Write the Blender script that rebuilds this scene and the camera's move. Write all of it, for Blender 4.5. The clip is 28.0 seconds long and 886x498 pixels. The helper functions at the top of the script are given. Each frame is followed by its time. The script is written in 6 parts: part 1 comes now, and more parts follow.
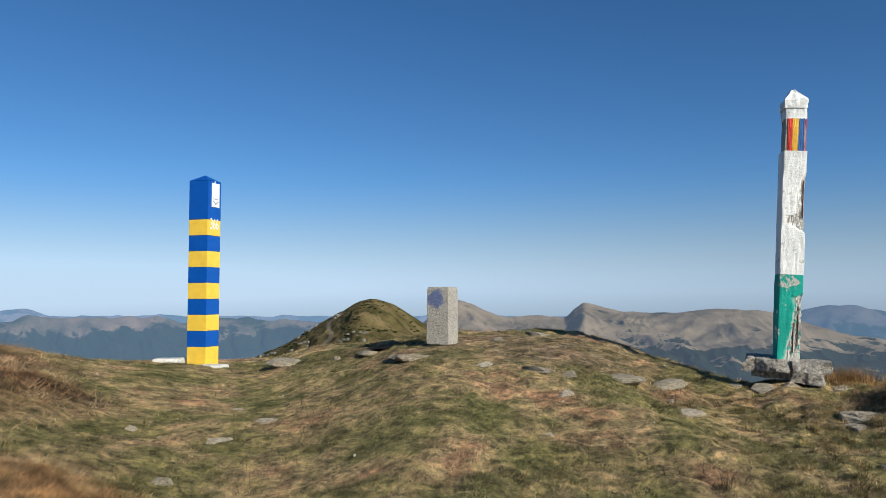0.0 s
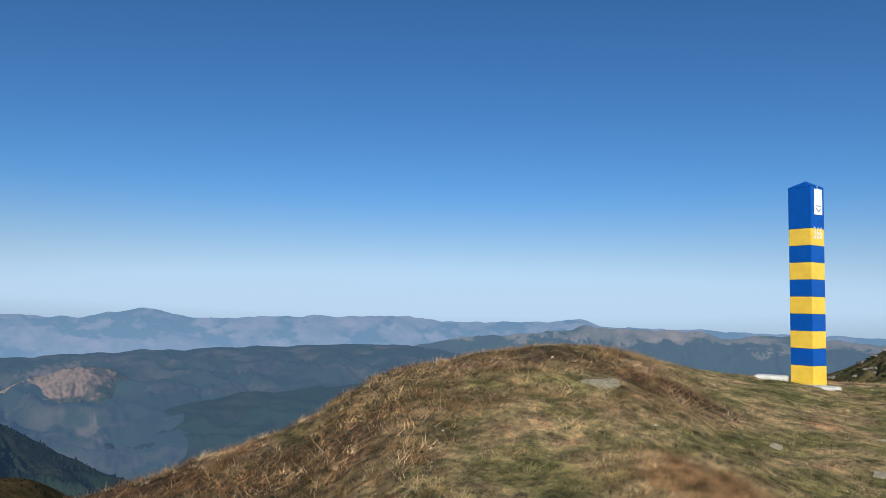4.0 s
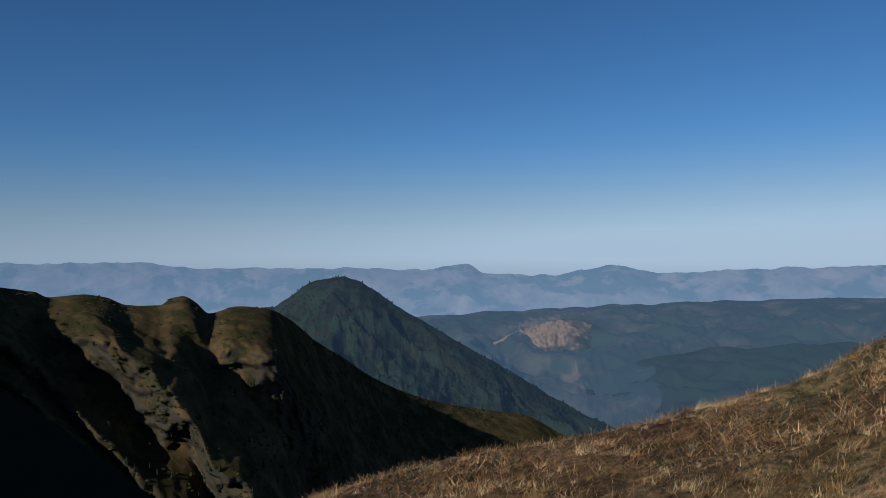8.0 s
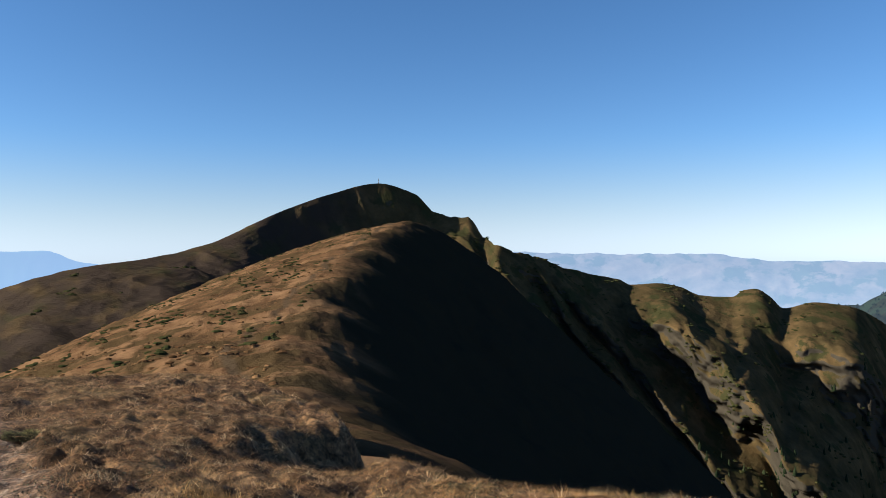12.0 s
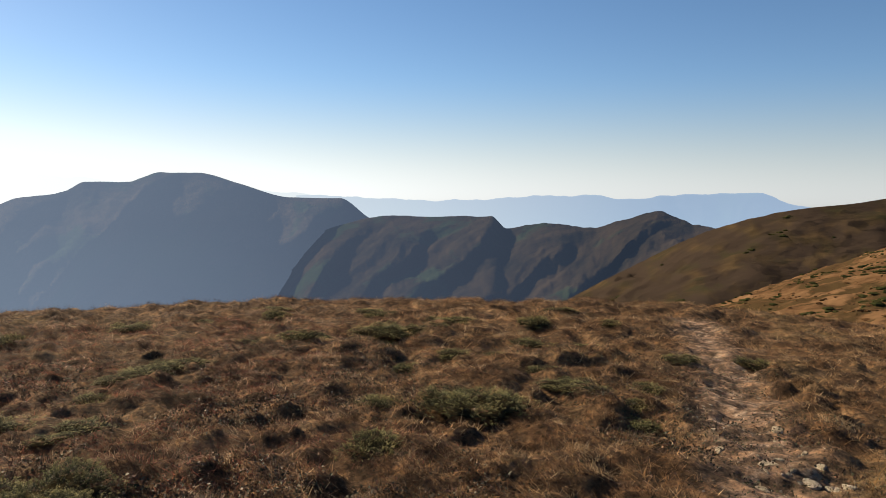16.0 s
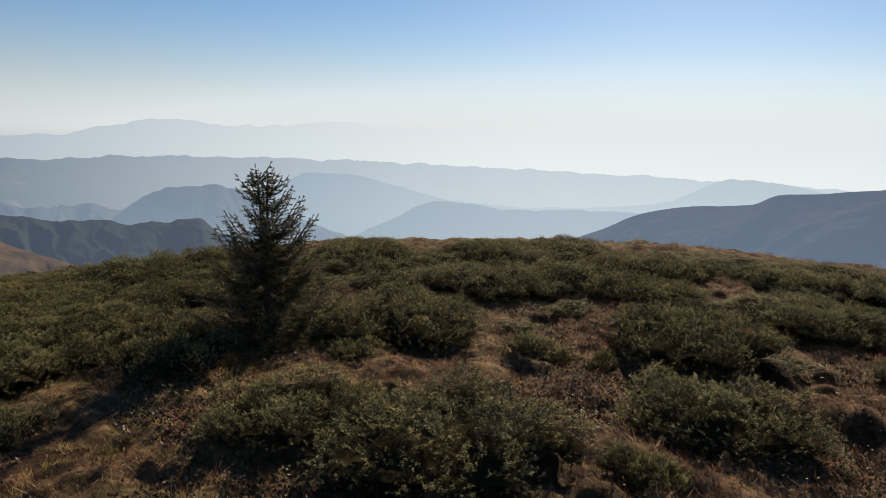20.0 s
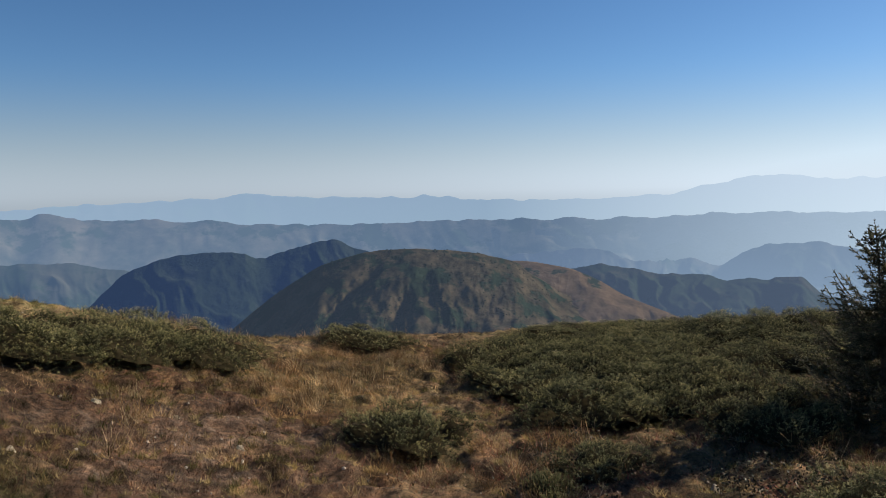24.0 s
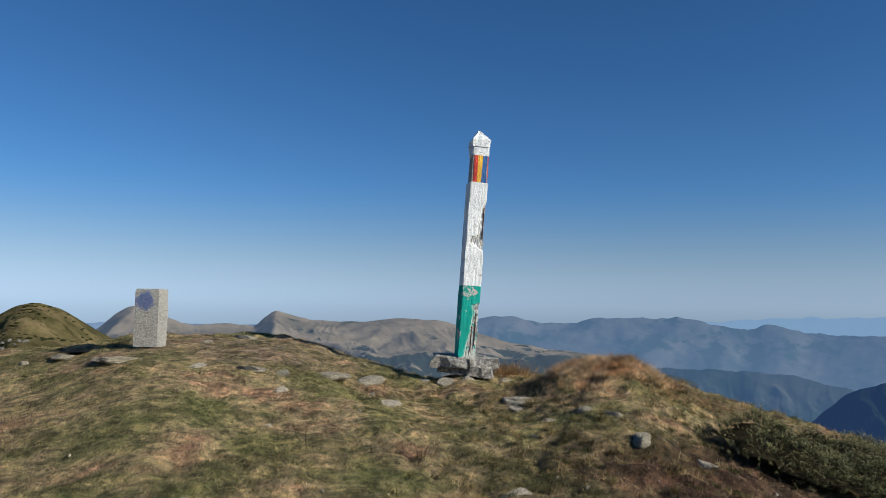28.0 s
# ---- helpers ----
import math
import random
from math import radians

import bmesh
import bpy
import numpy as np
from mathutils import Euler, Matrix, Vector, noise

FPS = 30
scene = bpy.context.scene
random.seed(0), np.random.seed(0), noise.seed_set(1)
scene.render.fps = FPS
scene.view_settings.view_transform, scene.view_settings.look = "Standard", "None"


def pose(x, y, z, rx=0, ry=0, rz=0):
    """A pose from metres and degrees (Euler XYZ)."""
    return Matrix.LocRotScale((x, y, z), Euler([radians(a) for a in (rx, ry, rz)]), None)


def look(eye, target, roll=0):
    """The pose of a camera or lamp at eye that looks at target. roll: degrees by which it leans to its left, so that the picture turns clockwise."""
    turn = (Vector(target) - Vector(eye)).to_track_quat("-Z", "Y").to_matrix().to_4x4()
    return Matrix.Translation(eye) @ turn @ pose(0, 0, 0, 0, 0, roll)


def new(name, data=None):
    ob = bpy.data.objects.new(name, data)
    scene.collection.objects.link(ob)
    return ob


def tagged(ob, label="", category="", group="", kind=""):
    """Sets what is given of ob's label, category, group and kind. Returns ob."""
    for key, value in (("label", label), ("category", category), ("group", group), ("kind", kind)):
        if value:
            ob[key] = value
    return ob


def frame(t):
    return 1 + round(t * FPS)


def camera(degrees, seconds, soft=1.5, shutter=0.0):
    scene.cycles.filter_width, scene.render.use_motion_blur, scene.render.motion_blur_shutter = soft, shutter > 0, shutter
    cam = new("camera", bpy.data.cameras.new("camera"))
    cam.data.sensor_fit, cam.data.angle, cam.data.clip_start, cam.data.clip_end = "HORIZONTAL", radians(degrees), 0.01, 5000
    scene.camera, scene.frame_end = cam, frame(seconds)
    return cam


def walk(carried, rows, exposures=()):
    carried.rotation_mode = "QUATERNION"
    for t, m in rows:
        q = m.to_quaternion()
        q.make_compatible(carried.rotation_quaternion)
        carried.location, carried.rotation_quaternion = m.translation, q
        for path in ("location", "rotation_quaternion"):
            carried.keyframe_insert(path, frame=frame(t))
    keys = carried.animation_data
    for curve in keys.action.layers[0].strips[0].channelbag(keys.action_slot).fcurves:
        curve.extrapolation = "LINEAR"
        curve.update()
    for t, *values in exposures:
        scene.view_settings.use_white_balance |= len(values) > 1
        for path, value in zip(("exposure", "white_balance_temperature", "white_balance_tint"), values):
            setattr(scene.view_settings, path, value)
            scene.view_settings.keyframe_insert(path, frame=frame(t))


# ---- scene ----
# ---------- camera and walk ----------
cam = camera(62.6, 28.0, 0.6)
EYE = 1.55
ROWS = [
    (0.0, 0.000, 0.000, 0.000, 0.00, 3.50, 0.19),
    (0.5, -0.020, -0.048, 0.009, 3.52, 3.51, 0.14),
    (1.0, -0.075, -0.076, 0.015, 7.68, 3.35, 0.10),
    (1.5, -0.142, -0.099, 0.017, 12.02, 3.24, 0.08),
    (2.0, -0.215, -0.063, 0.016, 16.77, 3.39, -0.03),
    (2.5, -0.297, -0.098, 0.008, 20.92, 3.76, -0.68),
    (3.0, -0.353, -0.158, 0.003, 28.26, 4.12, -0.62),
    (3.5, -0.487, -0.118, -0.009, 34.83, 4.74, -0.60),
    (4.0, -0.648, -0.071, -0.031, 40.52, 4.34, -1.20),
    (4.2, -0.699, -0.057, -0.043, 43.03, 4.53, -1.43),
    (4.5, -0.752, -0.039, -0.060, 45.60, 3.98, -1.28),
    (6.5, -0.913, 0.042, -0.122, 57.94, 1.36, 1.03),
    (7.0, -0.934, 0.040, -0.103, 62.55, 1.58, 1.05),
    (7.2, -0.937, 0.029, -0.095, 65.28, 1.67, 0.97),
    (7.5, -0.938, -0.007, -0.093, 70.84, 1.25, 0.93),
    (8.0, -0.924, -0.078, -0.097, 75.75, 0.78, 1.11),
    (8.5, -0.879, -0.125, -0.089, 80.80, 0.39, 1.74),
    (9.0, -0.815, -0.157, -0.081, 84.13, -0.44, 1.43),
    (9.5, -0.739, -0.179, -0.068, 90.41, -0.24, 0.53),
    (10.0, -0.656, -0.195, -0.055, 96.13, -0.23, 0.22),
    (10.5, -0.570, -0.209, -0.044, 100.85, 0.50, 0.52),
    (11.0, -0.487, -0.224, -0.035, 106.40, 0.62, 0.39),
    (11.5, -0.418, -0.244, -0.027, 112.30, 0.90, 0.42),
    (13.5, -0.235, -0.362, -0.007, 136.87, -0.99, 0.26),
    (14.0, -0.281, -0.409, -0.023, 142.62, -1.03, 0.08),
    (14.5, -0.345, -0.467, -0.053, 151.16, -1.89, -0.09),
    (15.0, -0.353, -0.533, -0.073, 157.95, -3.22, -0.41),
    (15.5, -0.325, -0.592, -0.081, 164.73, -3.21, -0.50),
    (16.0, -0.281, -0.607, -0.089, 170.64, -3.99, -0.82),
    (16.5, -0.271, -0.599, -0.093, 177.08, -4.32, -0.52),
    (17.0, -0.267, -0.667, -0.090, 186.31, -5.45, -0.73),
    (17.5, -0.225, -0.697, -0.096, 194.48, -6.77, -0.57),
    (18.0, -0.205, -0.680, -0.106, 203.21, -8.04, 0.27),
    (18.5, -0.190, -0.685, -0.111, 212.21, -10.50, 0.43),
    (19.0, -0.173, -0.680, -0.100, 219.00, -9.93, 0.02),
    (19.5, -0.132, -0.690, -0.094, 228.42, -9.20, -0.04),
    (20.0, -0.135, -0.683, -0.097, 238.79, -8.77, -1.52),
    (20.5, -0.161, -0.664, -0.096, 244.56, -7.40, -1.14),
    (21.0, -0.103, -0.681, -0.103, 251.25, -6.79, -1.45),
    (21.5, -0.086, -0.680, -0.105, 258.49, -5.74, -1.70),
    (23.5, -0.059, -0.682, -0.103, 277.73, -4.69, 0.23),
    (24.0, -0.053, -0.671, -0.098, 283.38, -4.57, 1.01),
    (24.4, -0.061, -0.652, -0.104, 288.73, -4.99, 1.12),
    (25.0, -0.046, -0.591, -0.105, 295.65, -5.31, 0.30),
    (25.5, -0.065, -0.548, -0.080, 302.20, -3.63, 0.60),
    (26.0, -0.110, -0.503, -0.071, 308.92, -1.13, 0.88),
    (26.5, -0.157, -0.462, -0.047, 315.98, 0.34, 0.74),
    (27.0, -0.207, -0.473, -0.051, 322.99, 1.97, 0.16),
    (27.5, -0.245, -0.466, -0.039, 329.95, 4.21, -0.38),
    (28.0, -0.294, -0.450, -0.037, 336.15, 4.31, -0.91),
]
EXPOSURES = [(0.0, 0.35, 5450, 5), (4.5, 0.22, 5300, 5), (7.0, -0.2, 5250, 5), (8.5, -0.03, 5450, 5.5), (9.5, 0.36, 5550, 6), (11.0, 0.85, 5700, 6.5), (13.5, 1.36, 6500, 9.5), (15.0, 1.08, 6900, 10.5), (17.0, 0.78, 7450, 12), (18.0, 0.60, 7350, 11.7), (19.0, 0.72, 7200, 11.3), (20.0, 0.50, 7050, 11), (21.2, 0.30, 6700, 10.5), (22.5, 0.40, 6300, 9.5), (24.0, 0.53, 6150, 9), (25.5, 0.85, 5850, 7.5), (27.0, 0.45, 5400, 6), (28.0, 0.2, 5250, 5)]
walk(cam, [(t, pose(x, y, EYE + z, 90 + pitch, roll, yaw)) for t, x, y, z, yaw, pitch, roll in ROWS], EXPOSURES)

# ---------- sky and sun ----------
SUN_BEARING, SUN_HEIGHT = 220.0, 27.0
world = bpy.data.worlds.new("sky")
scene.world = world
world.use_nodes = True
sky = world.node_tree.nodes.new("ShaderNodeTexSky")
sky.sky_type, sky.sun_disc = "NISHITA", False
sky.sun_elevation, sky.sun_rotation = radians(SUN_HEIGHT), radians(-SUN_BEARING)
sky.altitude, sky.air_density, sky.dust_density, sky.ozone_density = 2500.0, 1.0, 0.9, 2.5
back = world.node_tree.nodes["Background"]
back.inputs["Strength"].default_value = 0.065
deep = world.node_tree.nodes.new("ShaderNodeHueSaturation")
deep.inputs["Saturation"].default_value = 1.15
world.node_tree.links.new(sky.outputs["Color"], deep.inputs["Color"])
# thin haze takes the colour out of the lowest sky
wt = world.node_tree
grey = wt.nodes.new("ShaderNodeRGBToBW")
wt.links.new(sky.outputs["Color"], grey.inputs[0])
wco = wt.nodes.new("ShaderNodeTexCoord")
wz = wt.nodes.new("ShaderNodeSeparateXYZ")
wt.links.new(wco.outputs["Generated"], wz.inputs[0])
low = wt.nodes.new("ShaderNodeMapRange")
low.interpolation_type = "SMOOTHSTEP"
for k, v in (("From Min", 0.0), ("From Max", 0.17), ("To Min", 0.9), ("To Max", 0.0)):
    low.inputs[k].default_value = v
wt.links.new(wz.outputs[2], low.inputs["Value"])
pale, hazy = wt.nodes.new("ShaderNodeMix"), wt.nodes.new("ShaderNodeMix")
for n in (pale, hazy):
    n.data_type = "RGBA"
pale.blend_type = "MULTIPLY"
pale.inputs[0].default_value, pale.inputs[7].default_value = 1.0, (0.82, 0.92, 1.03, 1)
cap = wt.nodes.new("ShaderNodeMath")
cap.operation = "MINIMUM"
cap.inputs[1].default_value = 9.0
wt.links.new(grey.outputs[0], cap.inputs[0])
wt.links.new(cap.outputs[0], pale.inputs[6])
wt.links.new(low.outputs[0], hazy.inputs[0])
wt.links.new(deep.outputs["Color"], hazy.inputs[6])
wt.links.new(pale.outputs[2], hazy.inputs[7])
wt.links.new(hazy.outputs[2], back.inputs["Color"])
sun_lamp = bpy.data.lights.new("sun", "SUN")
sun_lamp.energy, sun_lamp.angle, sun_lamp.color = 5.0, radians(0.55), (1.0, 0.85, 0.64)
sun = new("sun", sun_lamp)
sb, sh = radians(SUN_BEARING), radians(SUN_HEIGHT)
sun.matrix_world = look((-30 * math.sin(sb) * math.cos(sh), 30 * math.cos(sb) * math.cos(sh), 30 * math.sin(sh)), (0, 0, 0))


# ---------- numbers ----------
def lattice(ix, iy, seed):
    h = (ix * 374761393 + iy * 668265263 + seed * 1274126177) & 0x7FFFFFFF
    h = ((h ^ (h >> 13)) * 1274126177) & 0x7FFFFFFF
    return ((h ^ (h >> 16)) & 0xFFFF) / 65535.0 * 2 * math.pi


def perlin(x, y, seed=0):
    """Smooth noise, about -1 to 1, on arrays."""
    x, y = np.asarray(x, float), np.asarray(y, float)
    ix, iy = np.floor(x).astype(np.int64), np.floor(y).astype(np.int64)
    fx, fy = x - ix, y - iy
    u, v = fx ** 3 * (fx * (fx * 6 - 15) + 10), fy ** 3 * (fy * (fy * 6 - 15) + 10)

    def corner(a, b):
        g = lattice(ix + a, iy + b, seed)
        return np.cos(g) * (fx - a) + np.sin(g) * (fy - b)
    lo = corner(0, 0) * (1 - u) + corner(1, 0) * u
    hi = corner(0, 1) * (1 - u) + corner(1, 1) * u
    return 1.4 * (lo * (1 - v) + hi * v)


def fbm(x, y, octaves=4, seed=0):
    return sum(perlin(x * 2 ** k, y * 2 ** k, seed + 7 * k) / 2 ** k for k in range(octaves))


def ridged(x, y, octaves=4, seed=0):
    return sum((1 - 2 * np.abs(perlin(x * 2 ** k, y * 2 ** k, seed + 7 * k))) / 2 ** k for k in range(octaves))


def glide(xs, ys, x):
    """Smooth curve through a few points."""
    xs, ys = np.asarray(xs, float), np.asarray(ys, float)
    d = np.diff(ys) / np.diff(xs)
    m = np.concatenate([[d[0]], np.where(d[1:] * d[:-1] > 0, 2 * d[1:] * d[:-1] / (d[1:] + d[:-1] + 1e-12), 0), [d[-1]]])
    k = np.clip(np.searchsorted(xs, x) - 1, 0, len(xs) - 2)
    h = xs[k + 1] - xs[k]
    t = np.clip((x - xs[k]) / h, 0, 1)
    return ((2 * t ** 3 - 3 * t ** 2 + 1) * ys[k] + (t ** 3 - 2 * t ** 2 + t) * h * m[k]
            + (3 * t ** 2 - 2 * t ** 3) * ys[k + 1] + (t ** 3 - t ** 2) * h * m[k + 1])


def spot(bearing, r):
    a = np.radians(bearing)
    return -np.sin(a) * r, np.cos(a) * r


# ---------- materials ----------
def nodes_of(name):
    m = bpy.data.materials.new(name)
    m.use_nodes = True
    t = m.node_tree
    return m, t, t.nodes["Principled BSDF"]


def add(t, kind, **values):
    n = t.nodes.new(kind)
    for k, v in values.items():
        if k in n.inputs:
            n.inputs[k].default_value = v
    return n


def noise_at(t, scale, detail=5.0, rough=0.6, place="Object", stretch=None):
    co = t.nodes.new("ShaderNodeTexCoord")
    n = add(t, "ShaderNodeTexNoise", Scale=scale, Detail=detail, Roughness=rough)
    src = co.outputs[place]
    if stretch:
        mp = t.nodes.new("ShaderNodeMapping")
        mp.inputs["Scale"].default_value = stretch
        t.links.new(src, mp.inputs["Vector"])
        src = mp.outputs["Vector"]
    t.links.new(src, n.inputs["Vector"])
    return n.outputs["Fac"]


def ramp(t, fac, stops):
    r = t.nodes.new("ShaderNodeValToRGB")
    e = r.color_ramp.elements
    while len(e) < len(stops):
        e.new(0.5)
    for k, (p, c) in enumerate(stops):
        e[k].position, e[k].color = p, (*c, 1)
    t.links.new(fac, r.inputs["Fac"])
    return r.outputs["Color"]


def mix(t, fac, a, b, how="MIX"):
    m = t.nodes.new("ShaderNodeMix")
    m.data_type, m.blend_type = "RGBA", how
    for src, k in ((fac, 0), (a, 6), (b, 7)):
        if isinstance(src, (int, float)):
            m.inputs[k].default_value = src
        elif isinstance(src, tuple):
            m.inputs[k].default_value = (*src, 1)
        else:
            t.links.new(src, m.inputs[k])
    return m.outputs[2]


def bump(t, bsdf, fac, strength, distance):
    b = add(t, "ShaderNodeBump", Strength=strength, Distance=distance)
    t.links.new(fac, b.inputs["Height"])
    t.links.new(b.outputs["Normal"], bsdf.inputs["Normal"])


def land(name, low, mid, high, scale, patch, patch_colour, patch_from=0.55, haze=None, relief=0.0, rough=0.95, glare=None, treeline=None, rock=None, mist=None, other=None, glare_from=0.4, trail=None):
    """Slopes seen from afar: grass, heath and woods in patches. haze: glow of the air, painted as emission on a far
    slope; glare: the same towards the sun; mist: the same, stronger lower down.
    """
    m, t, b = nodes_of(name)
    base = ramp(t, noise_at(t, scale, 8, 0.65), [(0.35, low), (0.5, mid), (0.65, high)])
    cover = ramp(t, noise_at(t, patch, 7, 0.62), [(patch_from, (0, 0, 0)), (patch_from + 0.06, (1, 1, 1))])
    colour = mix(t, cover, base, patch_colour)
    co = t.nodes.new("ShaderNodeTexCoord")
    parts = t.nodes.new("ShaderNodeSeparateXYZ")
    t.links.new(co.outputs["Object"], parts.inputs[0])

    def sums(how, p, q):
        n = t.nodes.new("ShaderNodeMath")
        n.operation = how
        for k, v in enumerate((p, q)):
            if isinstance(v, (int, float)):
                n.inputs[k].default_value = v
            else:
                t.links.new(v, n.inputs[k])
        return n.outputs[0]
    if treeline is not None:
        up = sums("ADD", sums("DIVIDE", sums("SUBTRACT", parts.outputs[2], treeline), 60.0), sums("MULTIPLY", sums("SUBTRACT", noise_at(t, 0.006, 8, 0.65), 0.5), 5.0))
        colour = mix(t, ramp(t, up, [(0.45, (1, 1, 1)), (0.6, (0, 0, 0))]), colour, (0.016, 0.024, 0.016))
    if rock:
        g = t.nodes.new("ShaderNodeNewGeometry")
        flat = t.nodes.new("ShaderNodeSeparateXYZ")
        t.links.new(g.outputs["Normal"], flat.inputs[0])
        steep = sums("ADD", flat.outputs[2], sums("MULTIPLY", sums("SUBTRACT", noise_at(t, 0.08, 6, 0.7), 0.5), 0.9))
        colour = mix(t, ramp(t, steep, [(0.12, (1, 1, 1)), (0.24, (0, 0, 0))]), colour, rock)
    if other:
        at = t.nodes.new("ShaderNodeAttribute")
        at.attribute_name = "cover"
        sp = t.nodes.new("ShaderNodeSeparateColor")
        t.links.new(at.outputs["Color"], sp.inputs["Color"])
        colour = mix(t, sp.outputs[0], colour, other)
        if trail:
            colour = mix(t, sp.outputs[1], colour, trail)
    t.links.new(colour, b.inputs["Base Color"])
    b.inputs["Roughness"].default_value = rough
    b.inputs["Specular IOR Level"].default_value = 0.0
    if relief:
        bump(t, b, noise_at(t, scale * 3, 8, 0.7), 0.7, relief)
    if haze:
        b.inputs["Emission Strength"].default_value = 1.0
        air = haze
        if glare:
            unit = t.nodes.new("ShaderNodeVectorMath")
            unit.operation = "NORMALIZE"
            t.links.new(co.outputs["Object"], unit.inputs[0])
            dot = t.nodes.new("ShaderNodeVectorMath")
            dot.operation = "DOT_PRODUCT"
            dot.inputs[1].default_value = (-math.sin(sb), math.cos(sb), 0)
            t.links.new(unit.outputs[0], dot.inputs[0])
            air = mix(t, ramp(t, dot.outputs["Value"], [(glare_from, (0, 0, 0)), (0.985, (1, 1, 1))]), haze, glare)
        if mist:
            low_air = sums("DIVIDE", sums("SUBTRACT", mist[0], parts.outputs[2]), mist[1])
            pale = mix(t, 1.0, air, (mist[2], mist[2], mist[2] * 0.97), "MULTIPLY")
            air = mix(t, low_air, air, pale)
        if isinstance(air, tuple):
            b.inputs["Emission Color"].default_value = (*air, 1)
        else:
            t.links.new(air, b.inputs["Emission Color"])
    return m


def plain(name, colour, rough=0.6, wear=None, scale=12.0, relief=0.0, spec=0.4):
    m, t, b = nodes_of(name)
    if wear:
        t.links.new(ramp(t, noise_at(t, scale, 8, 0.65), [(0.3, wear), (0.62, colour)]), b.inputs["Base Color"])
    else:
        b.inputs["Base Color"].default_value = (*colour, 1)
    b.inputs["Roughness"].default_value = rough
    b.inputs["Specular IOR Level"].default_value = spec
    if relief:
        bump(t, b, noise_at(t, scale * 2, 8, 0.7), 0.6, relief)
    return m


# ---------- meshes ----------
def mesh_of(name, verts, faces, material, smooth=False):
    me = bpy.data.meshes.new(name)
    verts = np.asarray(verts, np.float32)
    faces = np.asarray(faces, np.int32)
    n = faces.shape[1]
    me.vertices.add(len(verts))
    me.vertices.foreach_set("co", verts.ravel())
    me.loops.add(faces.size)
    me.loops.foreach_set("vertex_index", faces.ravel())
    me.polygons.add(len(faces))
    me.polygons.foreach_set("loop_start", np.arange(len(faces), dtype=np.int32) * n)
    me.polygons.foreach_set("use_smooth", np.full(len(faces), smooth))
    me.update(calc_edges=True)
    me.materials.append(material)
    return me


def sheet(name, x, y, z, material, wrap=False, smooth=True):
    """A grid of points as one surface."""
    nu, nv = x.shape
    k = np.arange(nu * nv).reshape(nu, nv)
    if wrap:
        k = np.vstack([k, k[:1]])
    f = np.stack([k[:-1, :-1], k[1:, :-1], k[1:, 1:], k[:-1, 1:]], -1).reshape(-1, 4)
    return mesh_of(name, np.stack([x, y, z], -1).reshape(-1, 3), f, material, smooth)


def part(name, bm, material, parent=None, label=""):
    me = bpy.data.meshes.new(name)
    bm.to_mesh(me)
    bm.free()
    me.materials.append(material)
    ob = new(name, me)
    ob.parent = parent
    if label:
        ob["label"] = label
    return ob


def holder(name, m, label, category, group="", kind=""):
    ob = new(name)
    ob.matrix_basis = m
    return tagged(ob, label, category, group, kind)


def block(sx, sy, z0, z1, cuts=0, bevel=0.0, taper=1.0):
    bm = bmesh.new()
    bmesh.ops.create_cube(bm, size=1.0)
    for v in bm.verts:
        up = v.co.z > 0
        k = taper if up else 1.0
        v.co = Vector((v.co.x * sx * k, v.co.y * sy * k, z1 if up else z0))
    if bevel:
        bmesh.ops.bevel(bm, geom=list(bm.edges), offset=bevel, segments=2, affect="EDGES")
    if cuts:
        bmesh.ops.subdivide_edges(bm, edges=list(bm.edges), cuts=cuts, use_grid_fill=True)
    return bm


# ---------- the hilltop ----------
# bearing, distance and angle of the brow of the hilltop, seen from its middle
BROW = [(-180, 13, -8.9), (-160, 13, -9.2), (-140, 13, -8.6), (-125, 12, -9.0), (-112, 11, -9.8), (-98, 9.5, -12.0), (-89, 8.9, -12.9), (-82, 8.5, -13.2),
        (-66, 7.5, -12.4), (-52, 7.2, -9.2), (-45, 7.2, -7.2), (-38, 7.2, -5.3), (-34, 7.2, -5.7), (-31, 7.2, -6.4), (-24, 7.2, -6.8), (-17, 7.8, -5.1),
        (-8, 8.5, -2.9), (0, 8.3, -3.1), (8, 8.9, -4.0), (16, 9.3, -5.0), (22.5, 8.7, -4.8), (27, 8.2, -4.2), (31, 7.8, -3.4), (35, 7.5, -3.1), (40.5, 7.1, -3.5), (44, 6.8, -4.1), (49, 6.3, -5.5),
        (52.5, 6.1, -7.2), (55.5, 6.0, -9.0), (60, 5.8, -10.8), (66, 5.6, -12.7), (75, 5.5, -14.3), (82, 5.5, -15.8), (90, 5.5, -17.2), (105, 5.3, -18.1), (116, 6.4, -17.4), (122, 7.6, -15.7), (129, 12, -11.3),
        (138, 15, -8.6), (150, 14, -8.5), (165, 13, -8.8), (180, 13, -8.9)]


def hummock(x, y, cell=0.40):
    """Rounded tussocks side by side: 0 between them, 1 on top."""
    x, y = np.asarray(x, float) / cell, np.asarray(y, float) / cell
    ix, iy = np.floor(x).astype(np.int64), np.floor(y).astype(np.int64)
    best = np.full(x.shape, 9.0)
    for i in (-1, 0, 1):
        for j in (-1, 0, 1):
            g = lattice(ix + i, iy + j, 5)
            size = 0.75 + 0.35 * np.sin(7 * g)
            best = np.minimum(best, np.hypot(ix + i + 0.5 + 0.4 * np.cos(g) - x, iy + j + 0.5 + 0.4 * np.sin(g) - y) / size)
    return np.clip(1 - (best / 0.78) ** 2, 0, 1) ** 0.8


